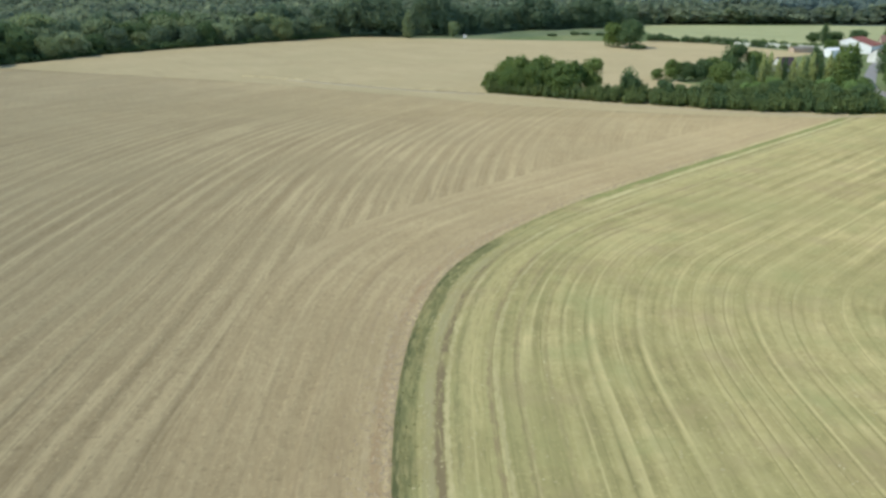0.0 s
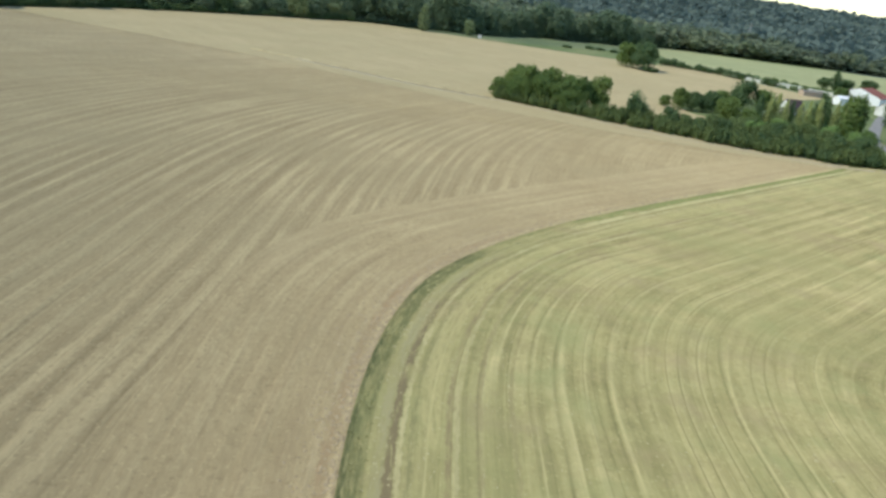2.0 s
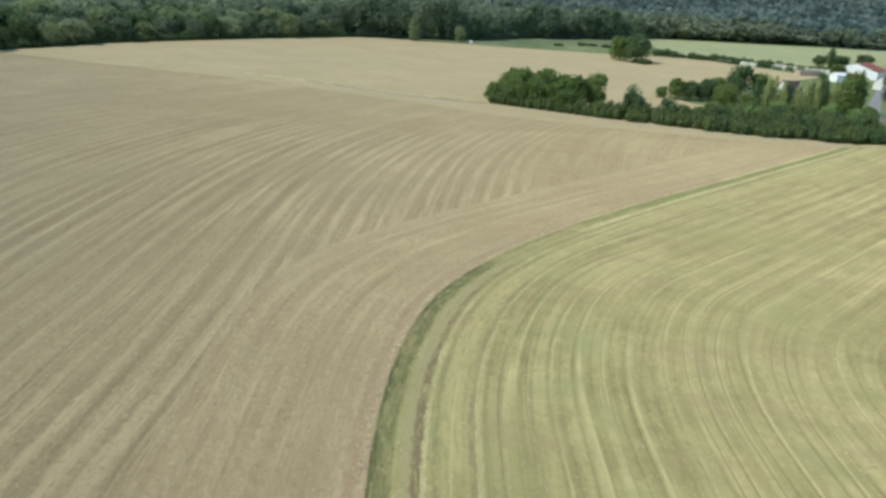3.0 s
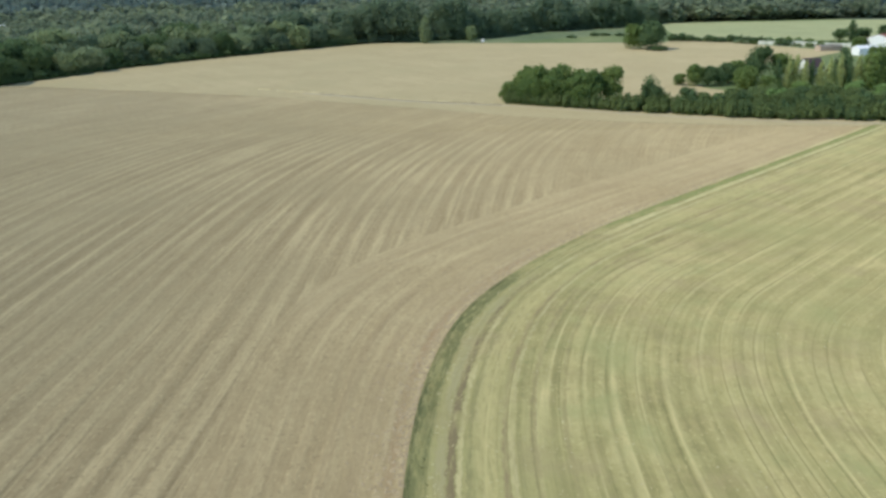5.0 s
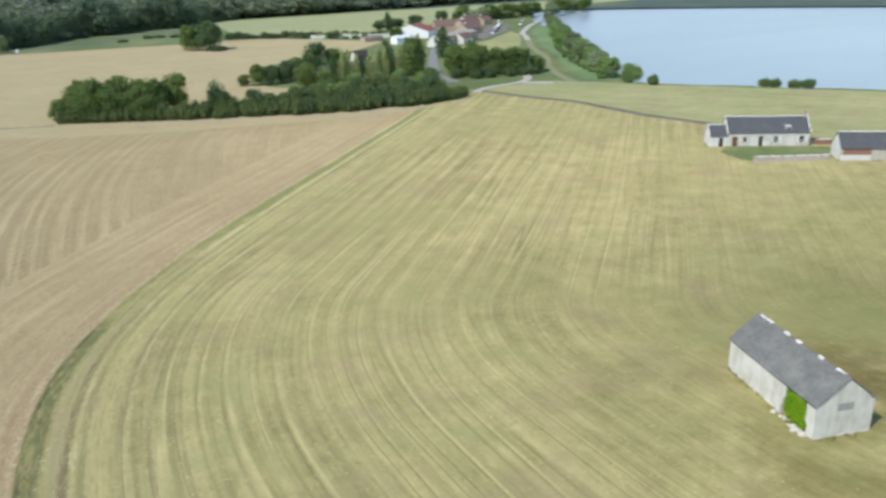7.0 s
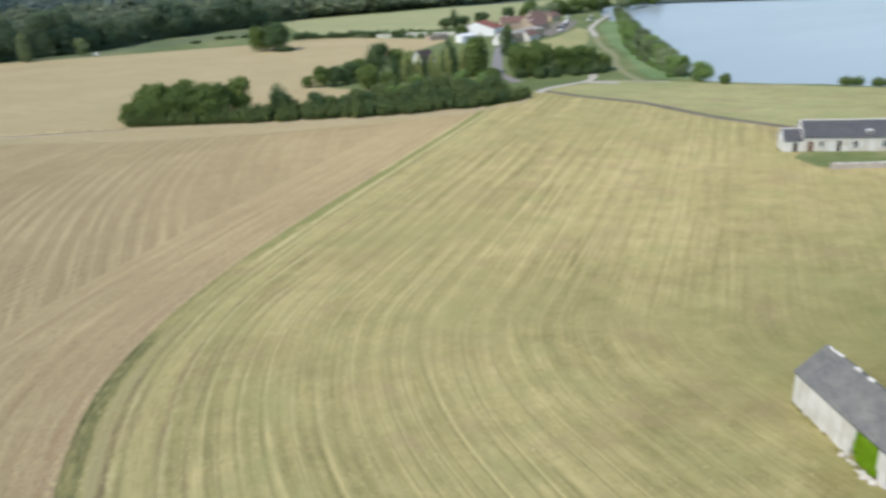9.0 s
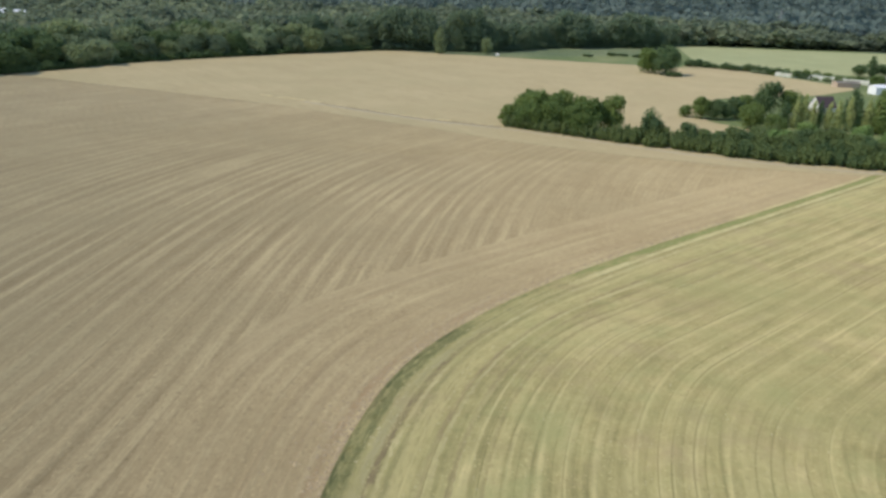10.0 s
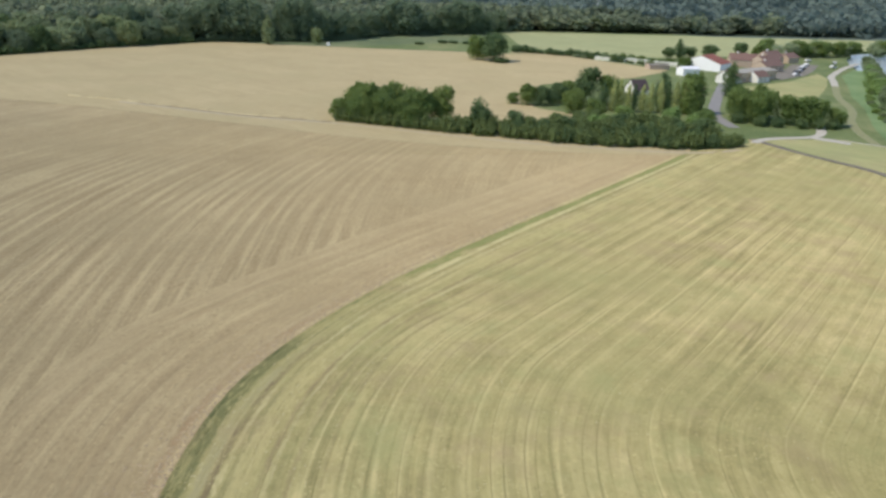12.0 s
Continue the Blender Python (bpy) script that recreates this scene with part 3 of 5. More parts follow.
def leaf_cloud(rng, lobes, count, size, loose=0.8):
    """Small bent leaf clumps over the lobes (x, y, z, rx, ry, rz), none deep inside another lobe."""
    lobes = np.asarray(lobes, dtype=float)
    area = (lobes[:, 3] * lobes[:, 4] + lobes[:, 3] * lobes[:, 5] + lobes[:, 4] * lobes[:, 5])
    which = rng.choice(len(lobes), size=count * 2, p=area / area.sum())
    d = rng.normal(size=(count * 2, 3))
    d /= np.linalg.norm(d, axis=1)[:, None]
    c, r = lobes[which, :3], lobes[which, 3:]
    p = c + d * r * rng.uniform(0.72, 1.34, size=(count * 2, 1))
    inside = np.zeros(len(p), dtype=bool)
    for k, lobe in enumerate(lobes):
        q = np.linalg.norm((p - lobe[:3]) / lobe[3:], axis=1)
        inside |= (q < 0.78) & (which != k)
    keep = np.where(~inside & (p[:, 2] > 0.05))[0][:count]
    p, n = p[keep], d[keep] / r[keep]
    n = n / np.linalg.norm(n, axis=1)[:, None] + rng.normal(size=(len(keep), 3)) * loose
    n /= np.linalg.norm(n, axis=1)[:, None]
    a = np.cross(n, rng.normal(size=n.shape))
    a /= np.linalg.norm(a, axis=1)[:, None]
    b = np.cross(n, a)
    s = size * rng.uniform(0.6, 1.35, size=(len(p), 1))
    quads = np.stack([p - a * s, p - b * s * 0.7 + n * s * 0.25, p + a * s, p + b * s * 0.7 - n * s * 0.1], axis=1)
    v = quads.reshape(-1, 3)
    i = np.arange(len(p)) * 4
    f = np.concatenate([np.stack([i, i + 1, i + 2], 1), np.stack([i, i + 2, i + 3], 1)])
    return v, f


def lobe_cores(rng, lobes, shrink=0.74, shape=BALL1):
    vs, fs, base = [], [], 0
    for lobe in lobes:
        lobe = np.asarray(lobe, dtype=float)
        v = shape[0] * (1 + rng.normal(size=(len(shape[0]), 1)) * 0.09) * lobe[3:] * shrink + lobe[:3]
        v[:, 2] = np.maximum(v[:, 2], 0.02)
        vs.append(v)
        fs.append(shape[1] + base)
        base += len(v)
    return np.concatenate(vs), np.concatenate(fs)


def crown_mesh(name, seed, lobes, count, size, material, loose=0.8):
    rng = np.random.default_rng(seed)
    v1, f1 = lobe_cores(rng, lobes)
    v2, f2 = leaf_cloud(rng, lobes, count, size, loose)
    return tri_mesh(name, np.concatenate([v1, v2]), np.concatenate([f1, f2 + len(v1)]), material)


def tube(bm, points, radii, sides=7):
    rings = []
    for i, (p, r) in enumerate(zip(points, radii)):
        p = Vector(p)
        q = Vector(points[min(i + 1, len(points) - 1)]) - Vector(points[max(i - 1, 0)])
        turn = q.to_track_quat("Z", "Y").to_matrix()
        rings.append([bm.verts.new(p + turn @ Vector((math.cos(a) * r, math.sin(a) * r, 0))) for a in [2 * math.pi * k / sides for k in range(sides)]])
    for a, b in zip(rings, rings[1:]):
        for k in range(sides):
            bm.faces.new((a[k], a[(k + 1) % sides], b[(k + 1) % sides], b[k]))
    bm.faces.new(rings[-1])


def trunk_mesh(seed, height, radius, limbs):
    rng = random.Random(seed)
    bm = bmesh.new()
    lean = (rng.uniform(-0.3, 0.3), rng.uniform(-0.3, 0.3))
    tube(bm, [(0, 0, -0.2), (0, 0, height * 0.1), (lean[0] * 0.5, lean[1] * 0.5, height * 0.5), (lean[0], lean[1], height)],
         [radius * 1.4, radius, radius * 0.75, radius * 0.25])
    for k in range(limbs):
        a = 2 * math.pi * k / limbs + rng.uniform(-0.4, 0.4)
        z = height * rng.uniform(0.4, 0.7)
        out = height * rng.uniform(0.25, 0.4)
        tube(bm, [(lean[0] * 0.5, lean[1] * 0.5, z), (math.cos(a) * out * 0.5, math.sin(a) * out * 0.5, z + out * 0.5), (math.cos(a) * out, math.sin(a) * out, z + out * 0.9)],
             [radius * 0.45, radius * 0.3, radius * 0.12], 5)
    return bm


def round_lobes(seed, height, width, low=0.25, count=9):
    """Lobes of a round crown that begins at low * height."""
    rng = random.Random(seed)
    z0, z1 = height * low, height
    mid, rz = (z0 + z1) / 2, (z1 - z0) / 2
    lobes = [(0, 0, mid, width * 0.36, width * 0.36, rz * 0.86)]
    for k in range(count):
        a = 2.4 * k + rng.uniform(-0.4, 0.4)
        h = rng.uniform(-0.62, 0.72)
        reach = math.sqrt(max(0.1, 1 - h * h)) * width * 0.34
        r = width * rng.uniform(0.15, 0.25) * (1.0 if count < 15 else 0.85)
        lobes.append((math.cos(a) * reach, math.sin(a) * reach, max(mid + h * rz, r * 0.7), r, r, r * rng.uniform(0.8, 1.05)))
    return lobes


def spire_lobes(seed, height, width, count=24):
    """Lobes of a shrub of many upright shoots that stand side by side."""
    rng = random.Random(seed)
    lobes = [(0, 0, height * 0.36, width * 0.32, width * 0.32, height * 0.36)]
    for k in range(count):
        a, reach = 2.4 * k + rng.uniform(-0.3, 0.3), width * 0.40 * math.sqrt((k + 0.5) / count)
        top = height * rng.uniform(0.62, 1.0) * (1 - 0.22 * (reach / (width * 0.4)) ** 2)
        r = width * rng.uniform(0.065, 0.115)
        lobes.append((math.cos(a) * reach, math.sin(a) * reach, top * 0.56, r, r, top * 0.44))
    return lobes


def bough_lobes(seed, height, width, boughs=7):
    """Lobes of a leafy crown: a few big boughs at uneven heights, each with smaller clumps on its outside."""
    rng = random.Random(seed)
    lobes = [(0, 0, height * 0.42, width * 0.36, width * 0.36, height * 0.40)]
    for k in range(boughs):
        a = 2 * math.pi * k / boughs + rng.uniform(-0.35, 0.35)
        z = height * rng.uniform(0.34, 0.80)
        reach = width * rng.uniform(0.16, 0.30) * (1.15 - 0.6 * z / height)
        r = width * rng.uniform(0.17, 0.24)
        cx, cy = math.cos(a) * reach, math.sin(a) * reach
        lobes.append((cx, cy, min(z, height - r * 0.9), r, r, r * rng.uniform(0.85, 1.15)))
        for _ in range(4):
            b, e = rng.uniform(-1.4, 1.4) + a, rng.uniform(-0.3, 1.2)
            q = r * rng.uniform(0.28, 0.48)
            lobes.append((cx + math.cos(b) * math.cos(e) * r * 0.85, cy + math.sin(b) * math.cos(e) * r * 0.85, min(z + math.sin(e) * r * 0.85, height - q), q, q, q))
    return lobes


def column_lobes(seed, height, width, low=0.06):
    rng = random.Random(seed)
    lobes = []
    for k in range(7):
        s = k / 6
        w = width * 0.5 * (0.75 + 0.35 * math.sin(math.pi * (0.15 + 0.75 * s))) * (1 - 0.55 * s ** 3)
        lobes.append((rng.uniform(-0.1, 0.1) * width, rng.uniform(-0.1, 0.1) * width, height * (low + 0.08 + 0.80 * s), w, w, height * 0.12))
    return lobes


def make_tree(kind, seed, material, label, category="tree"):
    """One tree, at the origin, of a kind: round, leafy, broad, bush, column, cone."""
    name = {"bush": "shrub", "cone": "conifer", "column": "poplar"}.get(kind, "tree")
    tree = thing(name, label, category)
    if kind == "round":
        lobes, count, size, limbs, trunk = round_lobes(seed, 10, 8.0, 0.04, 13), 1600, 0.34, 5, 6.5
    elif kind == "leafy":
        lobes, count, size, limbs, trunk = bough_lobes(seed, 11, 8.6), 2000, 0.30, 5, 7.0
    elif kind == "broad":
        lobes, count, size, limbs, trunk = bough_lobes(seed, 14, 15.0, 9), 2000, 0.47, 5, 8.0
    elif kind == "bush":
        lobes, count, size, limbs, trunk = spire_lobes(seed, 6, 5.6), 1000, 0.27, 4, 3.0
    elif kind == "column":
        lobes, count, size, limbs, trunk = column_lobes(seed, 12, 3.6), 900, 0.30, 3, 9.0
    else:
        lobes = [(0, 0, 1.2 + 1.35 * k, 2.5 - 0.33 * k, 2.5 - 0.33 * k, 1.25) for k in range(7)]
        count, size, limbs, trunk = 900, 0.28, 2, 8.0
    part("trunk", trunk_mesh(seed, trunk, 0.032 * trunk, limbs), M_BARK, tree)
    crown = part("crown", crown_mesh("crown", seed, lobes, count, size, material), None, tree)
    return tree


STOCK = {}


def plant(kind, x, y, height, width, material, label, group, category="tree", variants=3):
    """Stands a tree or shrub of that height and width at x, y."""
    base = {"round": (10, 8.0), "bush": (6, 5.6), "column": (12, 3.6), "cone": (10.5, 5.0), "leafy": (11, 8.6), "broad": (14, 15.0)}[kind]
    key = (kind, material.name, int(RNG.integers(variants)))
    scale = Matrix.Diagonal((width / base[1], width / base[1], height / base[0], 1))
    m = pose(x, y, 0, 0, 0, float(RNG.uniform(0, 360))) @ scale
    if key not in STOCK:
        tree = make_tree(kind, 11 + key[2] * 17 + len(kind), material, label, category)
        STOCK[key] = tree
        tree.matrix_world = m
        tree["first"] = 1
    else:
        source = STOCK[key]
        keep = source.scale.copy()
        source.scale = (1, 1, 1)
        tree = copy_thing(source, m)
        source.scale = keep
    return tagged(tree, label, category, group)


def spread(points, step):
    """Points every step metres along a line of (x, y)."""
    out, rest = [], 0.0
    for a, b in zip(points, points[1:]):
        a, b = Vector(a), Vector(b)
        n = (b - a).length
        while rest < n:
            p, d = a.lerp(b, rest / n), (b - a).normalized()
            out.append((p.x, p.y, d.x, d.y))
            rest += step
        rest -= n
    return out


M_LEAF_HEDGE = leaf_material("dull_hedge_leaves", (0.118, 0.170, 0.068), (0.210, 0.274, 0.104), (0.225, 0.274, 0.095))
# these two have some aerial haze mixed in as extra blue
M_LEAF_WILD = leaf_material("mixed_wood_leaves", (0.150, 0.210, 0.118), (0.300, 0.360, 0.195), (0.310, 0.370, 0.160), 0.5)
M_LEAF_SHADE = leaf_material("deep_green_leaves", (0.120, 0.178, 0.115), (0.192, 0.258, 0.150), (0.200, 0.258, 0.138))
M_LEAF_PALE = leaf_material("pale_conifer_leaves", (0.280, 0.340, 0.130), (0.500, 0.540, 0.230), (0.52, 0.54, 0.22))
HEDGE = [(15, 236), (46, 219), (75, 206), (105, 198.5), (120, 200.5), (128, 206)]
big_hedge = "tall green broadleaf tree in the dense field hedge"
low_hedge = "leafy green shrub in the hedge along the field edge"
# the tall group at the hedge's end
for row, (off, h, w, step_m) in enumerate(((3.4, 8.6, 6.6, 4.6), (8.0, 11.0, 8.4, 5.6), (13.0, 11.4, 8.6, 6.2))):
    for k, (x, y, dx, dy) in enumerate(spread([(14.8, 236.1), (38.5, 223.6)], step_m)):
        t = (x - 14.8) / 23.7
        s, j = (0.86, 1.02, 0.94, 1.08, 0.97)[(k + 2 * row) % 5] * (1.0 - 0.09 * abs(2 * t - 0.95) ** 3), RNG.uniform(-0.9, 0.9, 2)
        plant("leafy", x - dy * off + j[0] + row, y + dx * off + j[1], h * s, w * (0.9 + 0.2 * RNG.random()), M_LEAF, big_hedge, "tall hedge trees", variants=4)
for x, y, dx, dy in spread([(15.5, 235.8), (46, 219)], 3.0):
    plant("bush", x - dy * 1.9, y + dx * 1.9, RNG.uniform(3.4, 5.6), 4.2, M_LEAF_HEDGE, low_hedge, "hedge shrubs", "shrub")
# the lower hedge
for off, lo, hi, x0 in ((1.9, 3.6, 5.0, 46), (5.2, 4.6, 6.2, 44), (9.0, 5.4, 7.4, 62), (13.5, 6.0, 8.2, 76), (18.5, 5.0, 7.2, 82), (23.5, 4.2, 6.0, 88)):
    for x, y, dx, dy in spread(HEDGE[1:5] + [(127, 205)], 3.6):
        if x < x0 or (x > 121 and off > 3) or (x > 116 and off > 12):
            continue
        j = RNG.uniform(-1, 1, 2)
        mat = M_LEAF_BRIGHT if RNG.random() < (0.03 if off < 12 else 0.18) else (M_LEAF_HEDGE, M_LEAF_DARK, M_LEAF_HEDGE)[int(RNG.integers(3))]
        plant("bush" if off < 8 else "leafy", x - dy * off + j[0], y + dx * off + j[1], RNG.uniform(lo, hi), RNG.uniform(4.4, 5.8) * (1.0 if off < 8 else 1.2), mat, low_hedge, "hedge shrubs", "shrub")
plant("round", 55, 222.5, 9.3, 6.2, M_LEAF_DARK, "round dark tree standing above the low hedge", "", variants=1)
# gardens behind the hedge
garden = "garden tree with a full green crown"
for x, y, h, w, m in ((76, 271, 4.2, 4, M_LEAF), (80.5, 269, 7.6, 6, M_LEAF), (85, 268, 7.2, 5, M_LEAF_DARK), (89, 269, 6.5, 5, M_LEAF_DARK), (93.5, 273, 7.6, 6, M_LEAF_DARK), (98, 277, 7.8, 6, M_LEAF),
                      (105.5, 281, 12.6, 8.4, M_LEAF_DARK), (114, 280, 10.2, 8.6, M_LEAF), (91.8, 252, 8.4, 8.0, M_LEAF), (97, 246, 6.5, 6, M_LEAF),
                      (108, 262, 4.5, 5, M_LEAF_GREY), (99, 262, 4.2, 4.5, M_LEAF_GREY), (118, 236, 5.5, 6, M_LEAF_BRIGHT), (104, 240, 5.4, 6, M_LEAF_BRIGHT), (124, 226, 6.5, 7, M_LEAF)):
    plant("leafy", x, y, h, w * 1.2, m, garden, "garden trees", variants=3)
for k in range(13):
    plant("column", 104 + 2.6 * k + RNG.uniform(-0.4, 0.4), 258 - 0.45 * k + RNG.uniform(-1, 1), RNG.uniform(8.4, 10.6), 2.5, M_LEAF_PALE if k % 4 else M_LEAF_DARK, "slim columnar garden conifer in a row", "columnar trees")
plant("column", 128.5, 267, 11.5, 5.0, M_LEAF_DARK, "tall dark columnar tree beside the house", "")
for x, y, h in ((131.5, 251.5, 13.2), (134.8, 254, 13.4), (132.5, 257, 12.5)):
    plant("column", x, y, h, 5.2, M_LEAF, "tall leafy poplar beside the road", "roadside poplars")
plant("column", 168.5, 294, 12.2, 6.0, M_LEAF_DARK, "tall dark poplar across the road", "")
for x, y, h, w in ((143.5, 242, 10.6, 8), (147.5, 237, 11.6, 9), (152, 241, 11.0, 8.5), (157, 236, 10.4, 8), (161.5, 233.5, 10.4, 8), (154, 247, 11.5, 8), (165, 232.5, 9.4, 6.5), (148, 250, 11, 8), (170.6, 231, 6.6, 5.5), (174, 234, 5.0, 5)):
    plant("leafy", x, y, h, w * 1.1, M_LEAF, "spreading green tree in the clump beside the road", "roadside trees", variants=4)
for x, y, h in ((141.5, 238.5, 4), (146, 233, 4), (151, 231.5, 3.6), (158, 229.5, 3.4), (163, 228.5, 3.8), (168, 228.5, 3.5)):
    plant("bush", x, y, h, 4.5, M_LEAF_DARK, "dark shrub under the roadside trees", "roadside shrubs", "shrub")
# the lone field trees
plant("broad", 97.5, 402, 14.5, 16.0, M_LEAF_DARK, "large lone oak in the stubble field", "lone oaks")
plant("broad", 90.5, 408, 12.5, 12.5, M_LEAF, "lighter lone tree beside the oak", "lone oaks")
plant("bush", 100, 396, 3.0, 9.0, M_LEAF_DARK, "dark scrub at the foot of the oak", "", "shrub")
# lakeside trees
for x, y, dx, dy in spread([(178, 193), (185, 214), (206, 249), (234, 295), (268, 345), (310, 405)], 4.6):
    h = RNG.uniform(4.2, 8.0)
    plant("leafy", x + RNG.uniform(-0.5, 2.5), y + RNG.uniform(-2, 2), h, h * 1.15, (M_LEAF_GREY, M_LEAF_BRIGHT, M_LEAF_WILD)[int(RNG.integers(3))], "leafy tree on the lake shore", "lakeside trees")
for x, y, dx, dy in spread([(176, 205), (196, 246), (224, 290), (262, 345)], 7.5):
    plant("bush", x + RNG.uniform(1, 5), y, RNG.uniform(1.2, 2.4), 3.4, M_LEAF_WILD if RNG.random() < 0.5 else M_LEAF_BRIGHT, "rough scrub on the lake bank", "lakeside scrub", "shrub")
for x, y, h, w in ((180.5, 184, 3.6, 3.6), (202.6, 160.0, 3.0, 3.8), (204.3, 157.7, 2.8, 3.8), (207.5, 153.5, 2.7, 4.6), (209.7, 150.5, 3.1, 4.8), (185, 190, 1.6, 2)):
    plant("bush", x, y, h, w, M_LEAF, "small round bush on the lake bank", "bank bushes", "shrub")
# village trees and far hedges
for x, y, h, w, k, m in ((213, 436, 10.2, 5, "column", M_LEAF_DARK), (204, 430, 6.5, 7, "round", M_LEAF_DARK), (221, 440, 6, 8, "round", M_LEAF_DARK), (262, 456, 8, 8, "round", M_LEAF_DARK),
                         (258, 426, 11, 11, "round", M_LEAF), (192, 384, 5.5, 7, "round", M_LEAF), (237, 446, 7, 9, "round", M_LEAF_DARK)):
    plant(k, x, y, h, w, m, "village tree among the roofs", "village trees")
for k in range(26):
    x = 278 + 5.2 * k
    plant("round", x, 452 + 0.25 * (x - 278) + RNG.uniform(-12, 12), RNG.uniform(5.5, 11.5), RNG.uniform(7, 12), M_LEAF if k % 3 else M_LEAF_GREY, "leafy tree along the far meadow", "far meadow trees")
for x, y, dx, dy in spread([(122, 452), (136, 445), (146, 437), (158, 424), (168, 410)], 4.5):
    plant("bush", x + RNG.uniform(-1, 1), y + RNG.uniform(-2, 2), RNG.uniform(2.6, 5.0), 6, M_LEAF_DARK, "dark hedge bush across the fields", "far hedge bushes", "shrub")
for x, y, dx, dy in spread([(150, 430), (172, 406), (186, 392)], 5.5):
    for off in (0, 9, 18):
        plant("bush", x + off * 0.9, y + off * 0.7, RNG.uniform(1.8, 3.2), 5, M_LEAF_GREY if RNG.random() < 0.5 else M_LEAF, "low orchard bush standing in a row", "orchard bushes", "shrub")
for x, y, h in ((86, 500, 2.4), (93, 501, 1.8), (101, 497, 2.0), (70, 488, 1.8)):
    plant("bush", x, y, h, 7, M_LEAF_DARK, "dark bush in the damp pasture", "pasture bushes", "shrub")
plant("leafy", 9, 474, 9.8, 8, M_LEAF_WILD, "small pale tree alone in the pasture", "")
plant("column", -18, 466, 15, 6.0, M_LEAF_WILD, "tall slim willow at the wood's edge", "")

# ---- the woods: front rows tree by tree, the rest as one mass ----
FRONT = [(-245, 190), (-205, 250), (-176, 304), (-153, 360), (-117, 407), (-88, 440), (-60, 468)]
for off, step_m, lo, hi in ((5.0, 12.0, 8.5, 13.5), (17, 12.5, 11, 16.5), (30, 12.5, 12, 19)):
    for x, y, dx, dy in spread(FRONT, step_m):
        j = RNG.uniform(-2.5, 2.5, 2)
        mat = (M_LEAF_WILD, M_LEAF_GREY, M_LEAF_DARK, M_LEAF_SHADE, M_LEAF_WILD, M_LEAF_SHADE)[int(RNG.integers(6))]
        h = RNG.uniform(lo, hi)
        plant("broad", x - dy * off + j[0], y + dx * off + j[1], h, h * RNG.uniform(1.1, 1.55), mat, "broad woodland tree at the field edge", "wood edge trees", variants=3)
for x, y, dx, dy in spread(FRONT, 6.0):
    plant("bush", x - dy * 1.5, y + dx * 1.5, RNG.uniform(2.6, 4.6), 7.5, M_LEAF_DARK, "dark undergrowth at the wood's edge", "wood edge shrubs", "shrub")
for x, y, h, w in ((-66, 478, 20, 22), (-54, 482, 24, 25), (-41, 484, 26, 27), (-29, 486, 25, 22), (-9, 490, 25, 20), (0, 492, 25, 21), (11, 499, 19, 19), (22, 507, 18, 18), (33, 522, 16, 17), (44, 540, 16, 18), (56, 552, 18, 20), (68, 555, 24, 30),
                   (86, 568, 16, 20), (100, 574, 20, 24), (113, 577, 23, 30), (128, 588, 15, 19), (142, 602, 16, 18)):
    plant("broad", x, y, h, w, M_LEAF_SHADE, "massive dark tree on the wood's edge", "dark wood trees", variants=3)
for x, y, dx, dy in spread([(-62, 471), (-44, 477), (-16, 484), (4, 488), (24, 503), (38, 524), (60, 548), (92, 565), (120, 578), (150, 610), (172, 620)], 6.5):
    plant("bush", x - dy * 1.5, y + dx * 1.5, RNG.uniform(3.0, 6.5), 8.5, M_LEAF_SHADE, "dark undergrowth below the tall wood", "wood edge shrubs", "shrub")


HILL_AZ = [(-75, 60), (-40, 100), (-10, 112), (2, 104), (10, 78), (16, 54), (20, 45), (28, 41), (33, 28), (38, 14), (50, 8), (90, 6)]


def hill_height(x, y):
    r, az = np.hypot(x, y), np.degrees(np.arctan2(x, y))
    s = np.clip((r - 660 - np.clip(az, 0, 60) * 4) / 850, 0, 1)
    return np.interp(az, [p[0] for p in HILL_AZ], [p[1] for p in HILL_AZ]) * (s * s * (3 - 2 * s)) + 0.03


def build_hill():
    az, rr = np.radians(np.linspace(-75, 75, 76)), np.linspace(640, 2600, 36)
    verts, faces = [], []
    for r in rr:
        for a in az:
            x, y = r * math.sin(a), r * math.cos(a)
            h = hill_height(x, y) if r < 1700 else hill_height(1600 * math.sin(a), 1600 * math.cos(a)) * max(0.2, 1 - (r - 1700) / 1600)
            verts.append((x, y, float(h) - (0.4 if r == rr[0] else 0)))
    w = len(az)
    for i in range(len(rr) - 1):
        for k in range(w - 1):
            faces.append((i * w + k, (i + 1) * w + k, (i + 1) * w + k + 1, i * w + k + 1))
    # the hill's ground is lightened to the hazy canopy tone, softening gaps between crowns
    ob = new("hill", mesh_of("hill", verts, faces, grass_material("hazed_hill_ground", (0.075, 0.110, 0.090), (0.100, 0.135, 0.110), (0.125, 0.160, 0.125)), smooth=True))
    tagged(ob, "long wooded hill beyond the valley", "hill", kind="structure")


build_hill()


def in_wood(x, y):
    """Whether a place lies in the woods behind the fields."""
    left = np.interp(y, [190, 250, 304, 360, 407, 440, 468, 500, 640], [-280, -240, -212, -190, -155, -124, -95, -70, -20])
    a = (x < left) & (y > 150)
    far = np.interp(x, [-100, 0, 60, 130, 160, 300, 480, 560], [500, 512, 575, 604, 622, 626, 634, 700])
    b = (x >= -100) & (y > far)
    return a | b


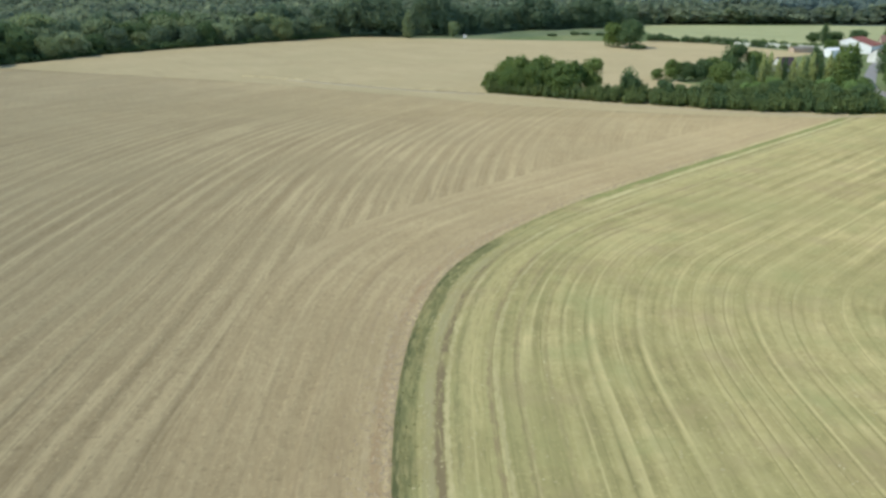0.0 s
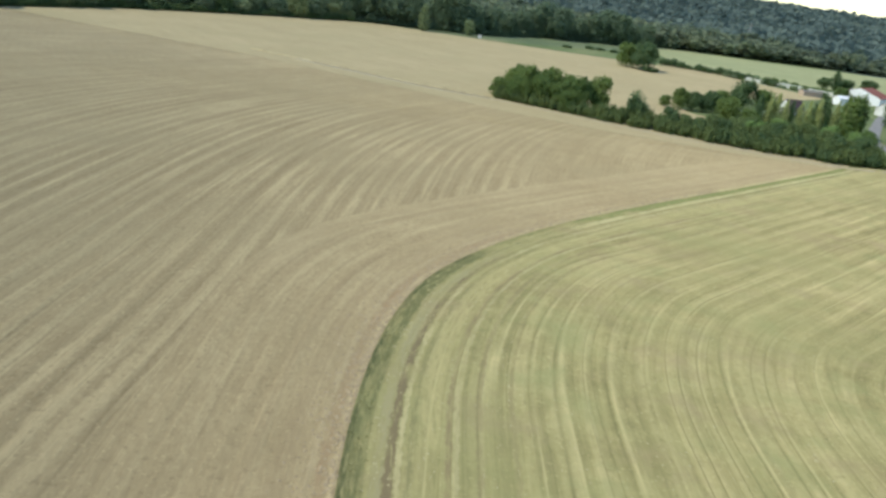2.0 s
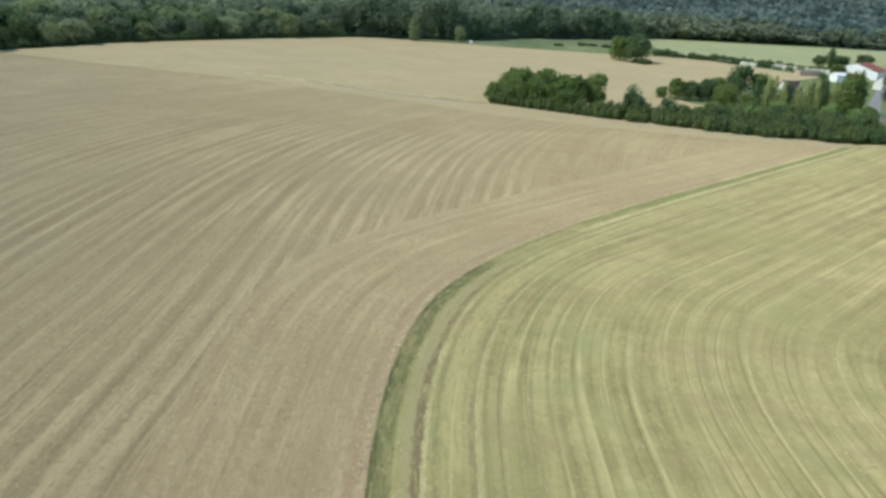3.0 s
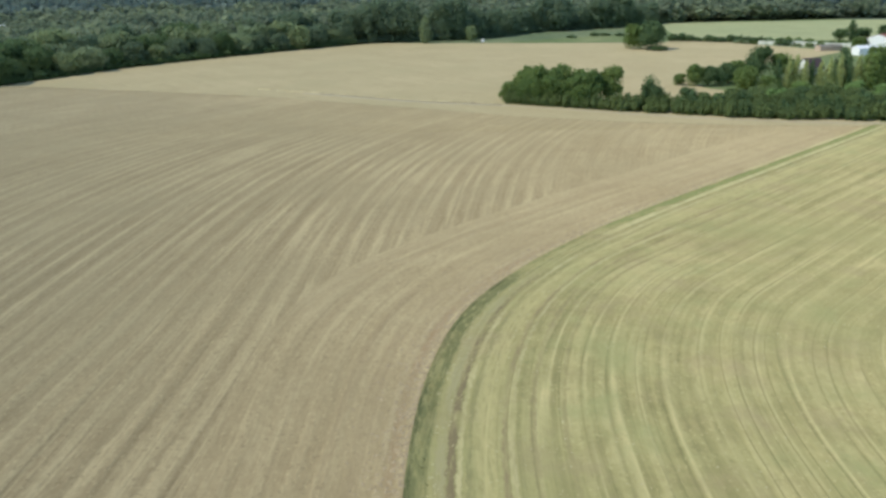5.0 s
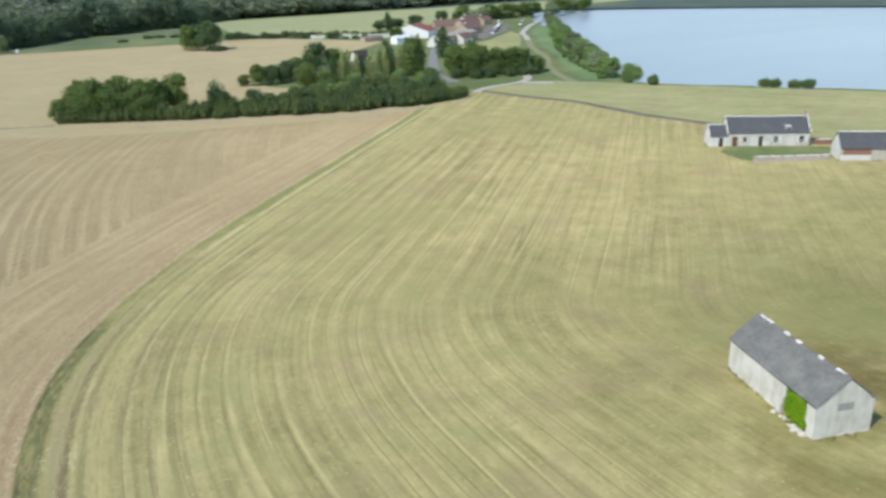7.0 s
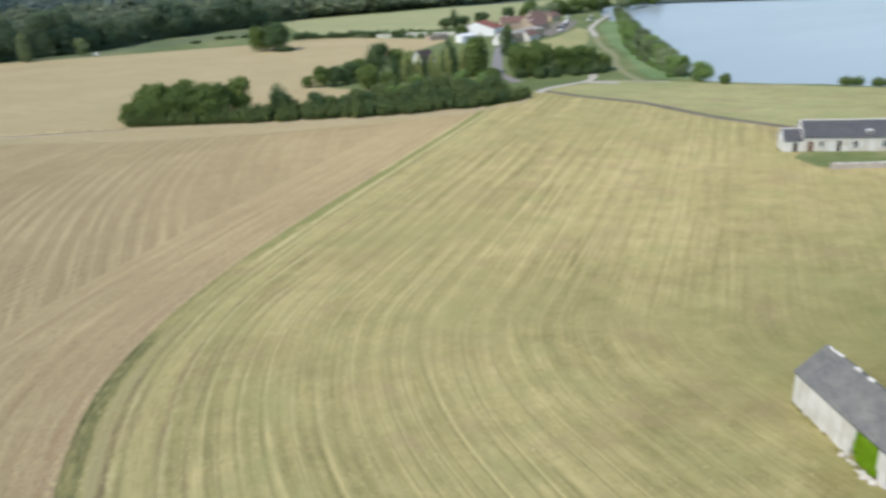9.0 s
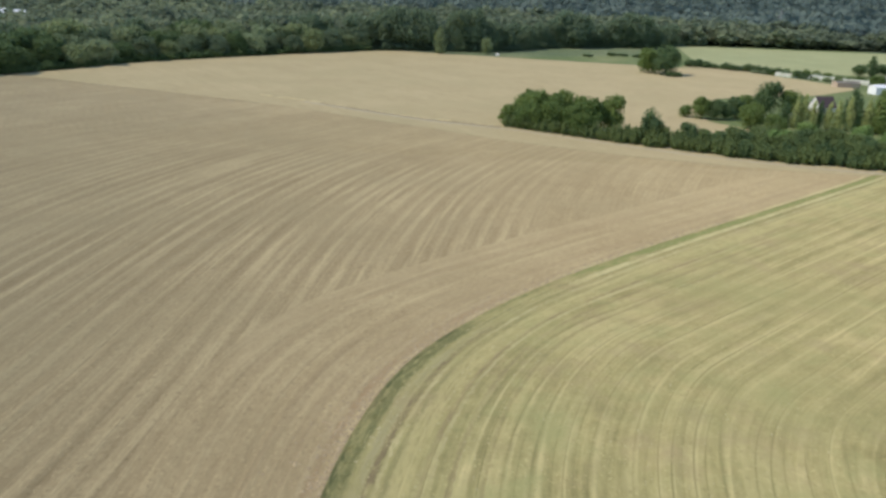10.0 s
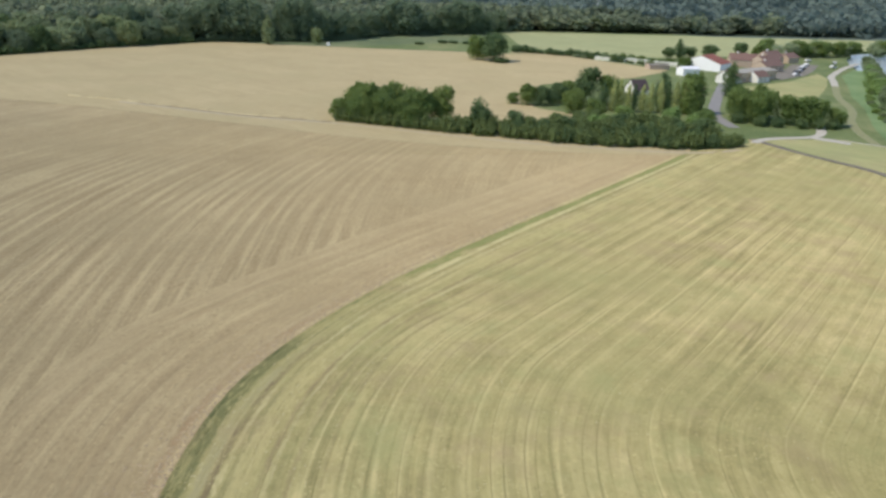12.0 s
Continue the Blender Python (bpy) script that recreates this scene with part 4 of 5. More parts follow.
def woods(name, label, r0, r1, spacing, size, leaves, seed, material, grow, low=9, high=18, cores=4):
    """A mass of crowns on the hill and the valley floor between two distances."""
    rng = np.random.default_rng(seed)
    vs, fs, base = [], [], 0
    moulds = []
    for k in range(4):
        lobes = round_lobes(40 + k, 1.0, 1.0, 0.0, 6)
        c = lobe_cores(rng, lobes[:cores], 0.85)
        l = leaf_cloud(rng, lobes, leaves, size)
        moulds.append((np.concatenate([c[0], l[0]]), np.concatenate([c[1], l[1] + len(c[0])])))
    r = r0
    while r < r1:
        step = spacing * (1 + (r - r0) / r0 * 0.6 * grow)
        half = math.radians(58 if r < 500 else 46)
        for a in np.arange(-half, math.radians(47), step / r):
            q = a + rng.uniform(-0.4, 0.4) * step / r
            d = r + rng.uniform(-0.45, 0.45) * step
            x, y = d * math.sin(q), d * math.cos(q)
            if not in_wood(x, y):
                continue
            h, w = rng.uniform(low, high), step * rng.uniform(1.15, 1.75)
            m = moulds[int(rng.integers(4))]
            t = rng.uniform(0, 6.28)
            ct, st = math.cos(t), math.sin(t)
            v = m[0]
            v = np.stack([(v[:, 0] * ct - v[:, 1] * st) * w + x, (v[:, 0] * st + v[:, 1] * ct) * w + y, v[:, 2] * h + hill_height(x, y)], axis=1)
            vs.append(v)
            fs.append(m[1] + base)
            base += len(v)
        r += step * 0.9
    me = tri_mesh(name, np.concatenate(vs), np.concatenate(fs), material)
    ob = new(name, me)
    return tagged(ob, label, "woods", kind="stuff")


woods("woodland", "mixed green woodland on the valley floor with haze in its colour", 330, 760, 9.8, 0.10, 130, 3, M_LEAF_FAR_HAZED, 1.0, 6.5, 18.5)
woods("hill_woodland", "distant hillside woodland with blue haze in its colour", 760, 1560, 12.0, 0.19, 32, 4, M_LEAF_HILL_HAZED, 0.8, 12.5, 14.5, 2)

# a wooded islet in the lake
bm = bmesh.new()
rim = [(524 + 24 * math.cos(a) + 16 * math.sin(a), 190 + 40 * math.sin(a)) for a in [2 * math.pi * k / 24 for k in range(24)]]
low, top = [bm.verts.new((x, y, -2.5)) for x, y in rim], [bm.verts.new((x, y, -0.7)) for x, y in rim]
for k in range(24):
    bm.faces.new((low[k], low[(k + 1) % 24], top[(k + 1) % 24], top[k]))
bm.faces.new(top)
# the islet's ground takes the same shade-dark colour
tagged(part("islet", bm, M_FLOOR_SHADED, None), "low grassy islet in the lake", "islet", kind="structure")
for k in range(22):
    a, r = 2.4 * k, math.sqrt((k + 0.5) / 22)
    ca, sa = math.cos(a) * r, math.sin(a) * r
    t = plant("broad", 524 + 24 * ca + 16 * sa, 190 + 40 * sa, RNG.uniform(10, 15), RNG.uniform(12, 16), M_LEAF_SHADE, "dark tree on the lake islet", "islet trees")
    t.location.z = -0.75


# ---- buildings ----
def wall_material(name, colour, stain, amount=0.5, scale=0.5, rough=0.9):
    """Render or stone with streaks, damp at random heights and fine grain."""
    n = Nodes(name, rough, 0.2)
    ob = n.coord("Object")
    streak = n.noise(n.scaled(ob, 1.6, 1.6, 0.18), 1.0, 4.0, 0.6)
    patch = n.noise(ob, scale, 4.0, 0.6)
    grain = n.noise(ob, 6.0, 3.0, 0.6)
    v = n.math("ADD", n.math("MULTIPLY", streak, 0.5), n.math("MULTIPLY", patch, 0.5))
    fac = n.ramp(v, [(0.42, (0, 0, 0)), (0.68, (amount, amount, amount))])
    col = n.mix(fac, colour, stain)
    col = n.mix(n.math("MULTIPLY", grain, 0.25), col, tuple(c * 0.7 for c in colour))
    n.base(col).bump(n.math("ADD", patch, grain), 0.35, 0.04)
    return n.mat


def slate_material(name, colour, moss, course=0.32, amount=0.5):
    """Roof covering in courses (UV in metres: along, up the slope), with lichen and replaced pieces."""
    n = Nodes(name, 0.75, 0.3)
    uv, ob = n.coord("UV"), n.coord("Object")
    b = n.t.nodes.new("ShaderNodeTexBrick")
    n.put(b.inputs["Vector"], uv)
    b.inputs["Scale"].default_value = 1.0
    b.inputs["Brick Width"].default_value, b.inputs["Row Height"].default_value = course * 1.1, course
    b.inputs["Mortar Size"].default_value = 0.02
    for key, f in (("Color1", 0.92), ("Color2", 1.08), ("Mortar", 0.72)):
        b.inputs[key].default_value = (*[c * f for c in colour], 1)
    patch = n.noise(ob, 0.55, 4.0, 0.65)
    spot = n.noise(ob, 3.0, 4.0, 0.7)
    v = n.math("ADD", n.math("MULTIPLY", patch, 0.65), n.math("MULTIPLY", spot, 0.35))
    col = n.mix(n.ramp(v, [(0.42, (0, 0, 0)), (0.66, (amount, amount, amount))]), b.outputs["Color"], moss)
    n.base(col).bump(n.math("ADD", b.outputs["Fac"], n.math("MULTIPLY", spot, -0.5)), 0.4, 0.03)
    return n.mat


M_WHITE = wall_material("white_render", (0.78, 0.77, 0.72), (0.52, 0.48, 0.38), 0.45)
M_STAINED = wall_material("stained_white_render", (0.74, 0.72, 0.66), (0.40, 0.35, 0.25), 0.75)
M_BEIGE = wall_material("beige_stone", (0.60, 0.56, 0.48), (0.42, 0.37, 0.29), 0.6)
M_STONE = wall_material("pale_rubble_stone", (0.56, 0.50, 0.43), (0.36, 0.29, 0.23), 0.8, 0.9)
M_BLUE = wall_material("pale_blue_paint", (0.50, 0.60, 0.66), (0.43, 0.51, 0.55), 0.5)
M_LIMEWASH = wall_material("limewashed_stone", (0.74, 0.70, 0.62), (0.50, 0.44, 0.36), 0.7, 0.8)
M_CLAD = wall_material("white_cladding", (0.90, 0.90, 0.88), (0.80, 0.80, 0.78), 0.4)
M_TAN = wall_material("tan_render", (0.52, 0.41, 0.31), (0.40, 0.31, 0.23), 0.5)
M_BRICK = wall_material("red_brown_brick", (0.36, 0.19, 0.13), (0.26, 0.14, 0.10), 0.6)
M_SLATE = slate_material("grey_slate", (0.160, 0.160, 0.152), (0.275, 0.270, 0.235), amount=0.75)
M_SLATE_DARK = slate_material("dark_blue_slate", (0.098, 0.100, 0.108), (0.165, 0.165, 0.16), amount=0.35)
M_TILE_GREY = slate_material("weathered_grey_tile", (0.255, 0.235, 0.195), (0.150, 0.138, 0.108), amount=0.75)
M_TILE_PALE = slate_material("pale_grey_tile", (0.42, 0.395, 0.345), (0.28, 0.26, 0.21), amount=0.6)
M_TILE_RED = slate_material("red_tile", (0.30, 0.105, 0.075), (0.22, 0.10, 0.075))
M_TILE_BROWN = slate_material("brown_tile", (0.225, 0.135, 0.108), (0.17, 0.115, 0.095))
M_TILE_DARK = slate_material("dark_plum_tile", (0.085, 0.06, 0.065), (0.07, 0.055, 0.05))
M_ROOF_WHITE = slate_material("white_sheet_roof", (0.80, 0.82, 0.84), (0.66, 0.68, 0.70), 1.0, 0.3)
M_DOOR = plain("maroon_painted_wood", (0.10, 0.035, 0.035), 0.7, 0.3, 1.5)
M_DOOR_DARK = plain("dark_door_wood", (0.06, 0.045, 0.035), 0.7)
M_DOOR_BROWN = plain("brown_door_wood", (0.20, 0.10, 0.06), 0.7)
M_FRAME = plain("white_joinery", (0.78, 0.78, 0.75), 0.5, 0.1)
M_GLASS = plain("dark_window_glass", (0.03, 0.035, 0.04), 0.08, 0.1, spec=0.6)
M_MORTAR = plain("white_ridge_mortar", (0.80, 0.78, 0.73), 0.9, 0.15)
M_RUBBLE = plain("fallen_white_stone", (0.66, 0.62, 0.54), 0.95, 0.3, 2.0)
M_CONCRETE = plain("grey_cement", (0.36, 0.355, 0.34), 0.9)


def box(bm, x0, x1, y0, y1, z0, z1):
    vs = [bm.verts.new(p) for p in ((x0, y0, z0), (x1, y0, z0), (x1, y1, z0), (x0, y1, z0), (x0, y0, z1), (x1, y0, z1), (x1, y1, z1), (x0, y1, z1))]
    for f in ((3, 2, 1, 0), (4, 5, 6, 7), (0, 1, 5, 4), (1, 2, 6, 5), (2, 3, 7, 6), (3, 0, 4, 7)):
        bm.faces.new([vs[i] for i in f])


def boxes(*dims, bevel=0.0):
    bm = bmesh.new()
    for d in dims:
        box(bm, *d)
    if bevel:
        bmesh.ops.bevel(bm, geom=bm.edges[:], offset=bevel, segments=1, affect="EDGES")
    return bm


def long_wall(length, height, y0, y1, openings=()):
    """A wall along x with openings (x0, x1, z0, z1) cut through its thickness."""
    xs = sorted({0.0, length, *[o[0] for o in openings], *[o[1] for o in openings]})
    zs = sorted({-0.3, height, *[o[2] for o in openings], *[o[3] for o in openings]})
    solid = lambda i, j: 0 <= i < len(xs) - 1 and 0 <= j < len(zs) - 1 and not any(
        o[0] <= (xs[i] + xs[i + 1]) / 2 <= o[1] and o[2] <= (zs[j] + zs[j + 1]) / 2 <= o[3] for o in openings)
    bm = bmesh.new()
    made = {}

    def v(i, j, y):
        if (i, j, y) not in made:
            made[i, j, y] = bm.verts.new((xs[i], y, zs[j]))
        return made[i, j, y]

    for i in range(len(xs) - 1):
        for j in range(len(zs) - 1):
            if not solid(i, j):
                continue
            bm.faces.new((v(i, j, y0), v(i + 1, j, y0), v(i + 1, j + 1, y0), v(i, j + 1, y0)))
            bm.faces.new((v(i, j, y1), v(i, j + 1, y1), v(i + 1, j + 1, y1), v(i + 1, j, y1)))
            for di, dj, a, b in ((-1, 0, (i, j), (i, j + 1)), (1, 0, (i + 1, j + 1), (i + 1, j)), (0, -1, (i + 1, j), (i, j)), (0, 1, (i, j + 1), (i + 1, j + 1))):
                if not solid(i + di, j + dj):
                    bm.faces.new((v(*a, y0), v(*b, y0), v(*b, y1), v(*a, y1)))
    bmesh.ops.recalc_face_normals(bm, faces=bm.faces)
    return bm


def gable_wall(x0, x1, y0, y1, eave, ridge):
    bm = bmesh.new()
    ym = (y0 + y1) / 2
    outline = [(y0, -0.3), (y1, -0.3), (y1, eave), (ym, ridge), (y0, eave)]
    a = [bm.verts.new((x0, y, z)) for y, z in outline]
    b = [bm.verts.new((x1, y, z)) for y, z in outline]
    bm.faces.new(a)
    bm.faces.new(b[::-1])
    for k in range(5):
        bm.faces.new((a[k], b[k], b[(k + 1) % 5], a[(k + 1) % 5]))
    bmesh.ops.recalc_face_normals(bm, faces=bm.faces)
    return bm


def slope_mesh(name, length, y_eave, y_ridge, eave, ridge, over, verge, thick, material, sag=0.06, hip=0.0):
    """One roof slope, a slab with a slightly sagging surface; UV in metres."""
    run, rise = y_ridge - y_eave, ridge - eave
    far = math.hypot(run, rise)
    oy, oz = -run / far * over, -rise / far * over
    nx, ny = 14, 5
    verts, uvs, faces = [], [], []
    for side in (0, 1):
        for j in range(ny + 1):
            t = j / ny
            y, z = y_eave + oy + (run - oy) * t, eave + oz + (rise - oz) * t
            for i in range(nx + 1):
                s = i / nx
                x = -verge + (length + 2 * verge) * s + hip * t * (1 - s)
                dip = sag * math.sin(math.pi * s) * (0.4 + 0.6 * t) + 0.025 * noise.noise((x * 0.6, y * 0.9, z + length))
                verts.append((x, y, z + 0.05 - dip + (thick if side else 0)))
                uvs.append((x, t * far))
    w, m = nx + 1, (nx + 1) * (ny + 1)
    for j in range(ny):
        for i in range(nx):
            a = j * w + i
            faces.append((m + a, m + a + 1, m + a + w + 1, m + a + w))
            faces.append((a, a + w, a + w + 1, a + 1))
    for i in range(nx):
        faces.append((i, i + 1, m + i + 1, m + i))
        k = ny * w + i
        faces.append((k + 1, k, m + k, m + k + 1))
    for j in range(ny):
        a, b = j * w, (j + 1) * w
        faces.append((b, a, m + a, m + b))
        faces.append((a + nx, b + nx, m + b + nx, m + a + nx))
    me = mesh_of(name, verts, faces, material, uvs)
    bm = bmesh.new()
    bm.from_mesh(me)
    bmesh.ops.recalc_face_normals(bm, faces=bm.faces)
    bm.to_mesh(me)
    bm.free()
    return me


def add_door(b, x0, x1, z1, material, y=0.12):
    """A plank door with its frame, set back in the opening."""
    n = max(2, round((x1 - x0) / 0.35))
    w = (x1 - x0 - 0.12) / n
    door = part("door", boxes((x0 + 0.06, x1 - 0.06, y + 0.05, y + 0.08, 0.03, z1 - 0.07)), material, b)
    for k in range(n):
        part("plank", boxes((x0 + 0.06 + w * k + 0.012, x0 + 0.06 + w * (k + 1) - 0.012, y, y + 0.048, 0.03, z1 - 0.08)), material, door)
    for s in (0.2, 0.78):
        part("batten", boxes((x0 + 0.1, x1 - 0.1, y - 0.03, y - 0.002, z1 * s, z1 * s + 0.15)), material, door)
    part("door_frame", boxes((x0, x0 + 0.06, y - 0.04, y + 0.1, 0, z1), (x1 - 0.06, x1, y - 0.04, y + 0.1, 0, z1), (x0 + 0.06, x1 - 0.06, y - 0.04, y + 0.1, z1 - 0.07, z1)), M_FRAME if material is not M_DOOR else material, door)
    part("handle", boxes((x1 - 0.3, x1 - 0.2, y - 0.08, y - 0.03, 1.0, 1.12)), M_CONCRETE, door)


def add_window(b, x0, x1, z0, z1, shutters=None, y=0.12):
    win = part("window", boxes((x0, x0 + 0.07, y, y + 0.07, z0, z1), (x1 - 0.07, x1, y, y + 0.07, z0, z1), (x0 + 0.07, x1 - 0.07, y, y + 0.07, z1 - 0.07, z1),
                               (x0 + 0.07, x1 - 0.07, y, y + 0.07, z0, z0 + 0.07), ((x0 + x1) / 2 - 0.03, (x0 + x1) / 2 + 0.03, y, y + 0.07, z0 + 0.07, z1 - 0.07)), M_FRAME, b)
    for a, c in ((x0 + 0.07, (x0 + x1) / 2 - 0.03), ((x0 + x1) / 2 + 0.03, x1 - 0.07)):
        part("pane", boxes((a, c, y + 0.02, y + 0.035, z0 + 0.07, z1 - 0.07)), M_GLASS, win)
    part("sill", boxes((x0 - 0.1, x1 + 0.1, -0.08, y, z0 - 0.08, z0)), M_CONCRETE, win)
    if shutters:
        w = (x1 - x0) / 2
        for a in (x0 - w - 0.02, x1 + 0.02):
            part("shutter", boxes((a, a + w, -0.05, -0.012, z0, z1), (a + 0.05, a + w - 0.05, -0.065, -0.05, z0 + 0.25, z0 + 0.33), (a + 0.05, a + w - 0.05, -0.065, -0.05, z1 - 0.33, z1 - 0.25)), shutters, win)


def add_chimney(b, x, y, z0, z1, material=None):
    c = part("chimney", boxes((x - 0.35, x + 0.35, y - 0.3, y + 0.3, z0, z1), (x - 0.42, x + 0.42, y - 0.37, y + 0.37, z1, z1 + 0.12), bevel=0.01), material or M_BRICK, b)
    for k in (-0.15, 0.15):
        bm = bmesh.new()
        tube(bm, [(x + k, y, z1 + 0.1), (x + k, y, z1 + 0.3), (x + k, y, z1 + 0.42)], [0.11, 0.1, 0.12], 8)
        part("chimney_pot", bm, M_BRICK, c)


def building(name, label, category, ox, oy, dx, dy, length, depth, eave, ridge, wall, roof, openings=(), doors=(), windows=(), ridge_cap=None, group="",
             gable_left=None, over=0.25, hip=0.0, back=True, sag=0.06):
    """A gabled building: its front-left corner, the way its front runs, and its sizes. The front faces local -y."""
    b = thing(name, label, category, pose(ox, oy, 0, 0, 0, math.degrees(math.atan2(dy, dx))), group)
    t = 0.4
    holes = list(openings) + [(d[0], d[1], -0.3, d[2]) for d in doors] + [w[:4] for w in windows]
    part("front_wall", long_wall(length, eave, 0, t, holes), wall, b)
    part("back_wall", long_wall(length, eave, depth - t, depth), wall, b)
    rise = (ridge - eave) / (depth / 2)
    for k, x in ((0, 0.0), (1, length - t)):
        if hip and k == 0:
            part("gable", boxes((0.002, t - 0.002, t, depth - t, -0.3, eave - 0.02)), wall, b)
            part("hip_slope", mesh_of("hip_slope", [(-0.3, -0.3, eave - 0.1), (-0.3, depth + 0.3, eave - 0.1), (hip, depth / 2, ridge + 0.06), (-0.3, -0.3, eave), (-0.3, depth + 0.3, eave), (hip, depth / 2, ridge + 0.16)],
                                      [(0, 2, 1), (3, 4, 5), (0, 1, 4, 3), (1, 2, 5, 4), (2, 0, 3, 5)], roof, [(0, 0), (depth, 0), (depth / 2, 4), (0, 0), (depth, 0), (depth / 2, 4)]), None, b)
            continue
        part("gable", gable_wall(x + 0.002, x + t - 0.002, t, depth - t, eave + rise * t, ridge - 0.02), gable_left if k == 0 and gable_left else wall, b)
    part("roof_slope", slope_mesh("roof_slope", length, 0, depth / 2, eave, ridge, over, 0.12, 0.1, roof, sag, hip), None, b)
    part("roof_slope", slope_mesh("roof_slope", length, depth, depth / 2, eave, ridge, over, 0.12, 0.1, roof, sag, hip), None, b)
    if ridge_cap:
        n = max(4, int((length - hip) / 0.45))
        bm = bmesh.new()
        for k in range(n):
            s = (k + 0.5) / n
            x = hip + (length - hip) * k / n
            z = ridge + 0.14 - sag * math.sin(math.pi * s)
            tube(bm, [(x, depth / 2, z), (x + (length - hip) / n - 0.03, depth / 2, z + 0.01)], [0.13, 0.12], 6)
        part("ridge_tiles", bm, ridge_cap, b)
    for d in doors:
        add_door(b, d[0], d[1], d[2], d[3])
    for w in windows:
        add_window(b, *w)
    return b


# the farmstead in the hay field
barn = building("barn", "white rendered barn with grey slate roof and broken wall", "barn", 59.7, 51.0, -0.308, -0.951, 12.7, 5.5, 3.25, 5.5, M_STAINED, M_SLATE,
                openings=[(8.7, 11.5, -0.3, 3.0), (8.3, 8.7, -0.3, 0.9), (11.5, 11.8, -0.3, 1.1), (8.5, 8.7, 0.9, 1.7)], sag=0.10)
for x, w in ((0.3, 1.9), (4.0, 0.75), (5.7, 0.7), (8.8, 0.6), (11.1, 1.0)):
    bm = bmesh.new()
    rng = random.Random(int(x * 10))
    for k in range(4):
        a = x + w * k / 4
        box(bm, a, a + w / 4 * 0.95, 2.75 - rng.uniform(0.10, 0.18), 2.75 + rng.uniform(0.08, 0.16), 5.4, 5.60 + rng.uniform(0, 0.07))
    bmesh.ops.bevel(bm, geom=bm.edges[:], offset=0.03, segments=1, affect="EDGES")
    part("ridge_mortar", bm, M_MORTAR, barn, "remaining white ridge mortar")
part("blocked_window", boxes((12.70, 12.72, 2.0, 3.5, 2.5, 3.2)), M_CONCRETE, barn, "walled-up grey gable window")
part("back_shade", boxes((7.5, 11.6, 2.9, 3.0, -0.2, 3.2)), M_STONE, barn)


def leafy(name, label, category, m, lobes, count, size, material, group=""):
    ob = thing(name, label, category, m, group)
    part("foliage", crown_mesh("foliage", 5 + count, lobes, count, size, material), None, ob)
    bm = bmesh.new()
    for k in range(4):
        tube(bm, [(lobes[0][0] + 0.2 * k - 0.3, lobes[0][1], -0.1), (lobes[0][0] + 0.25 * k - 0.3, lobes[0][1], lobes[0][2])], [0.05, 0.02], 5)
    part("stems", bm, M_BARK, ob)
    return ob


M_IVY = leaf_material("bright_ivy_leaves", (0.220, 0.400, 0.020), (0.370, 0.600, 0.035), (0.37, 0.54, 0.05))
BARN_M = pose(59.7, 51.0, 0, 0, 0, math.degrees(math.atan2(-0.951, -0.308)))
leafy("elder_bush", "bright green bush growing through the broken barn wall", "bush", BARN_M, [(10.2, 0.12, 0.9, 1.15, 0.22, 0.95), (10.4, 0.08, 1.9, 1.0, 0.20, 0.95), (9.3, 0.12, 1.6, 0.55, 0.18, 1.1), (11.0, 0.1, 1.3, 0.5, 0.20, 1.2), (10.6, 0.0, 2.5, 0.8, 0.16, 0.4)], 3200, 0.085, M_IVY)
rng = random.Random(3)
stone_mesh = None
for k in range(22):
    if stone_mesh is None or k % 5 == 0:
        bm = bmesh.new()
        bmesh.ops.create_icosphere(bm, subdivisions=1, radius=0.28)
        for v in bm.verts:
            v.co *= rng.uniform(0.75, 1.2)
            v.co.z *= 0.7
        stone_mesh = bpy.data.meshes.new("stone")
        bm.to_mesh(stone_mesh)
        bm.free()
        stone_mesh.materials.append(M_RUBBLE)
    x = rng.uniform(8.1, 12.5)
    ob = new("stone", stone_mesh)
    s = rng.uniform(0.5, 1.25)
    ob.matrix_world = BARN_M @ pose(x, rng.uniform(-0.75, -0.15), 0.12 * s, 0, 0, rng.uniform(0, 360)) @ Matrix.Scale(s, 4)
    tagged(ob, "fallen white wall stone beside the barn", "stone", "fallen stones")

B = (0.83, -0.557)
STABLE_M = pose(111.7, 56.4, 0, 0, 0, math.degrees(math.atan2(B[1], B[0])))
for k in range(9):
    ob = new("stone", stone_mesh)
    size = rng.uniform(0.7, 1.6)
    ob.matrix_world = STABLE_M @ pose(rng.uniform(-1.3, -0.25), rng.uniform(4.6, 7.4), 0.12 * size, 0, 0, rng.uniform(0, 360)) @ Matrix.Scale(size, 4)
    tagged(ob, "loose white stone beside the stable gable", "stone", "stable stones")
barn_b = building("stable", "white stable with two maroon doors and a mossy tile roof", "stable", 111.7, 56.4, *B, 15.4, 7.0, 3.7, 7.3, M_WHITE, M_TILE_GREY,
                  doors=[(4.1, 6.5, 3.2, M_DOOR), (10.1, 12.6, 3.2, M_DOOR)], sag=0.12)
blue = building("blue_barn", "large pale blue barn with a weathered tile roof", "barn", 124.0, 46.0, *B, 15.0, 9.2, 4.85, 8.6, M_BLUE, M_TILE_GREY, sag=0.08,
                windows=[(6.5, 7.9, 3.2, 4.3, None)], over=0.15)
part("gutter", boxes((0.2, 14.8, -0.22, -0.12, 4.62, 4.72)), M_FRAME, blue)
barn_c = building("cart_shed", "beige stone cart shed with a dark slate roof", "barn", 93.7, 38.1, 0.922, -0.386, 9.9, 6.0, 3.75, 6.5, M_BEIGE, M_SLATE_DARK, ridge_cap=M_MORTAR, over=0.2)
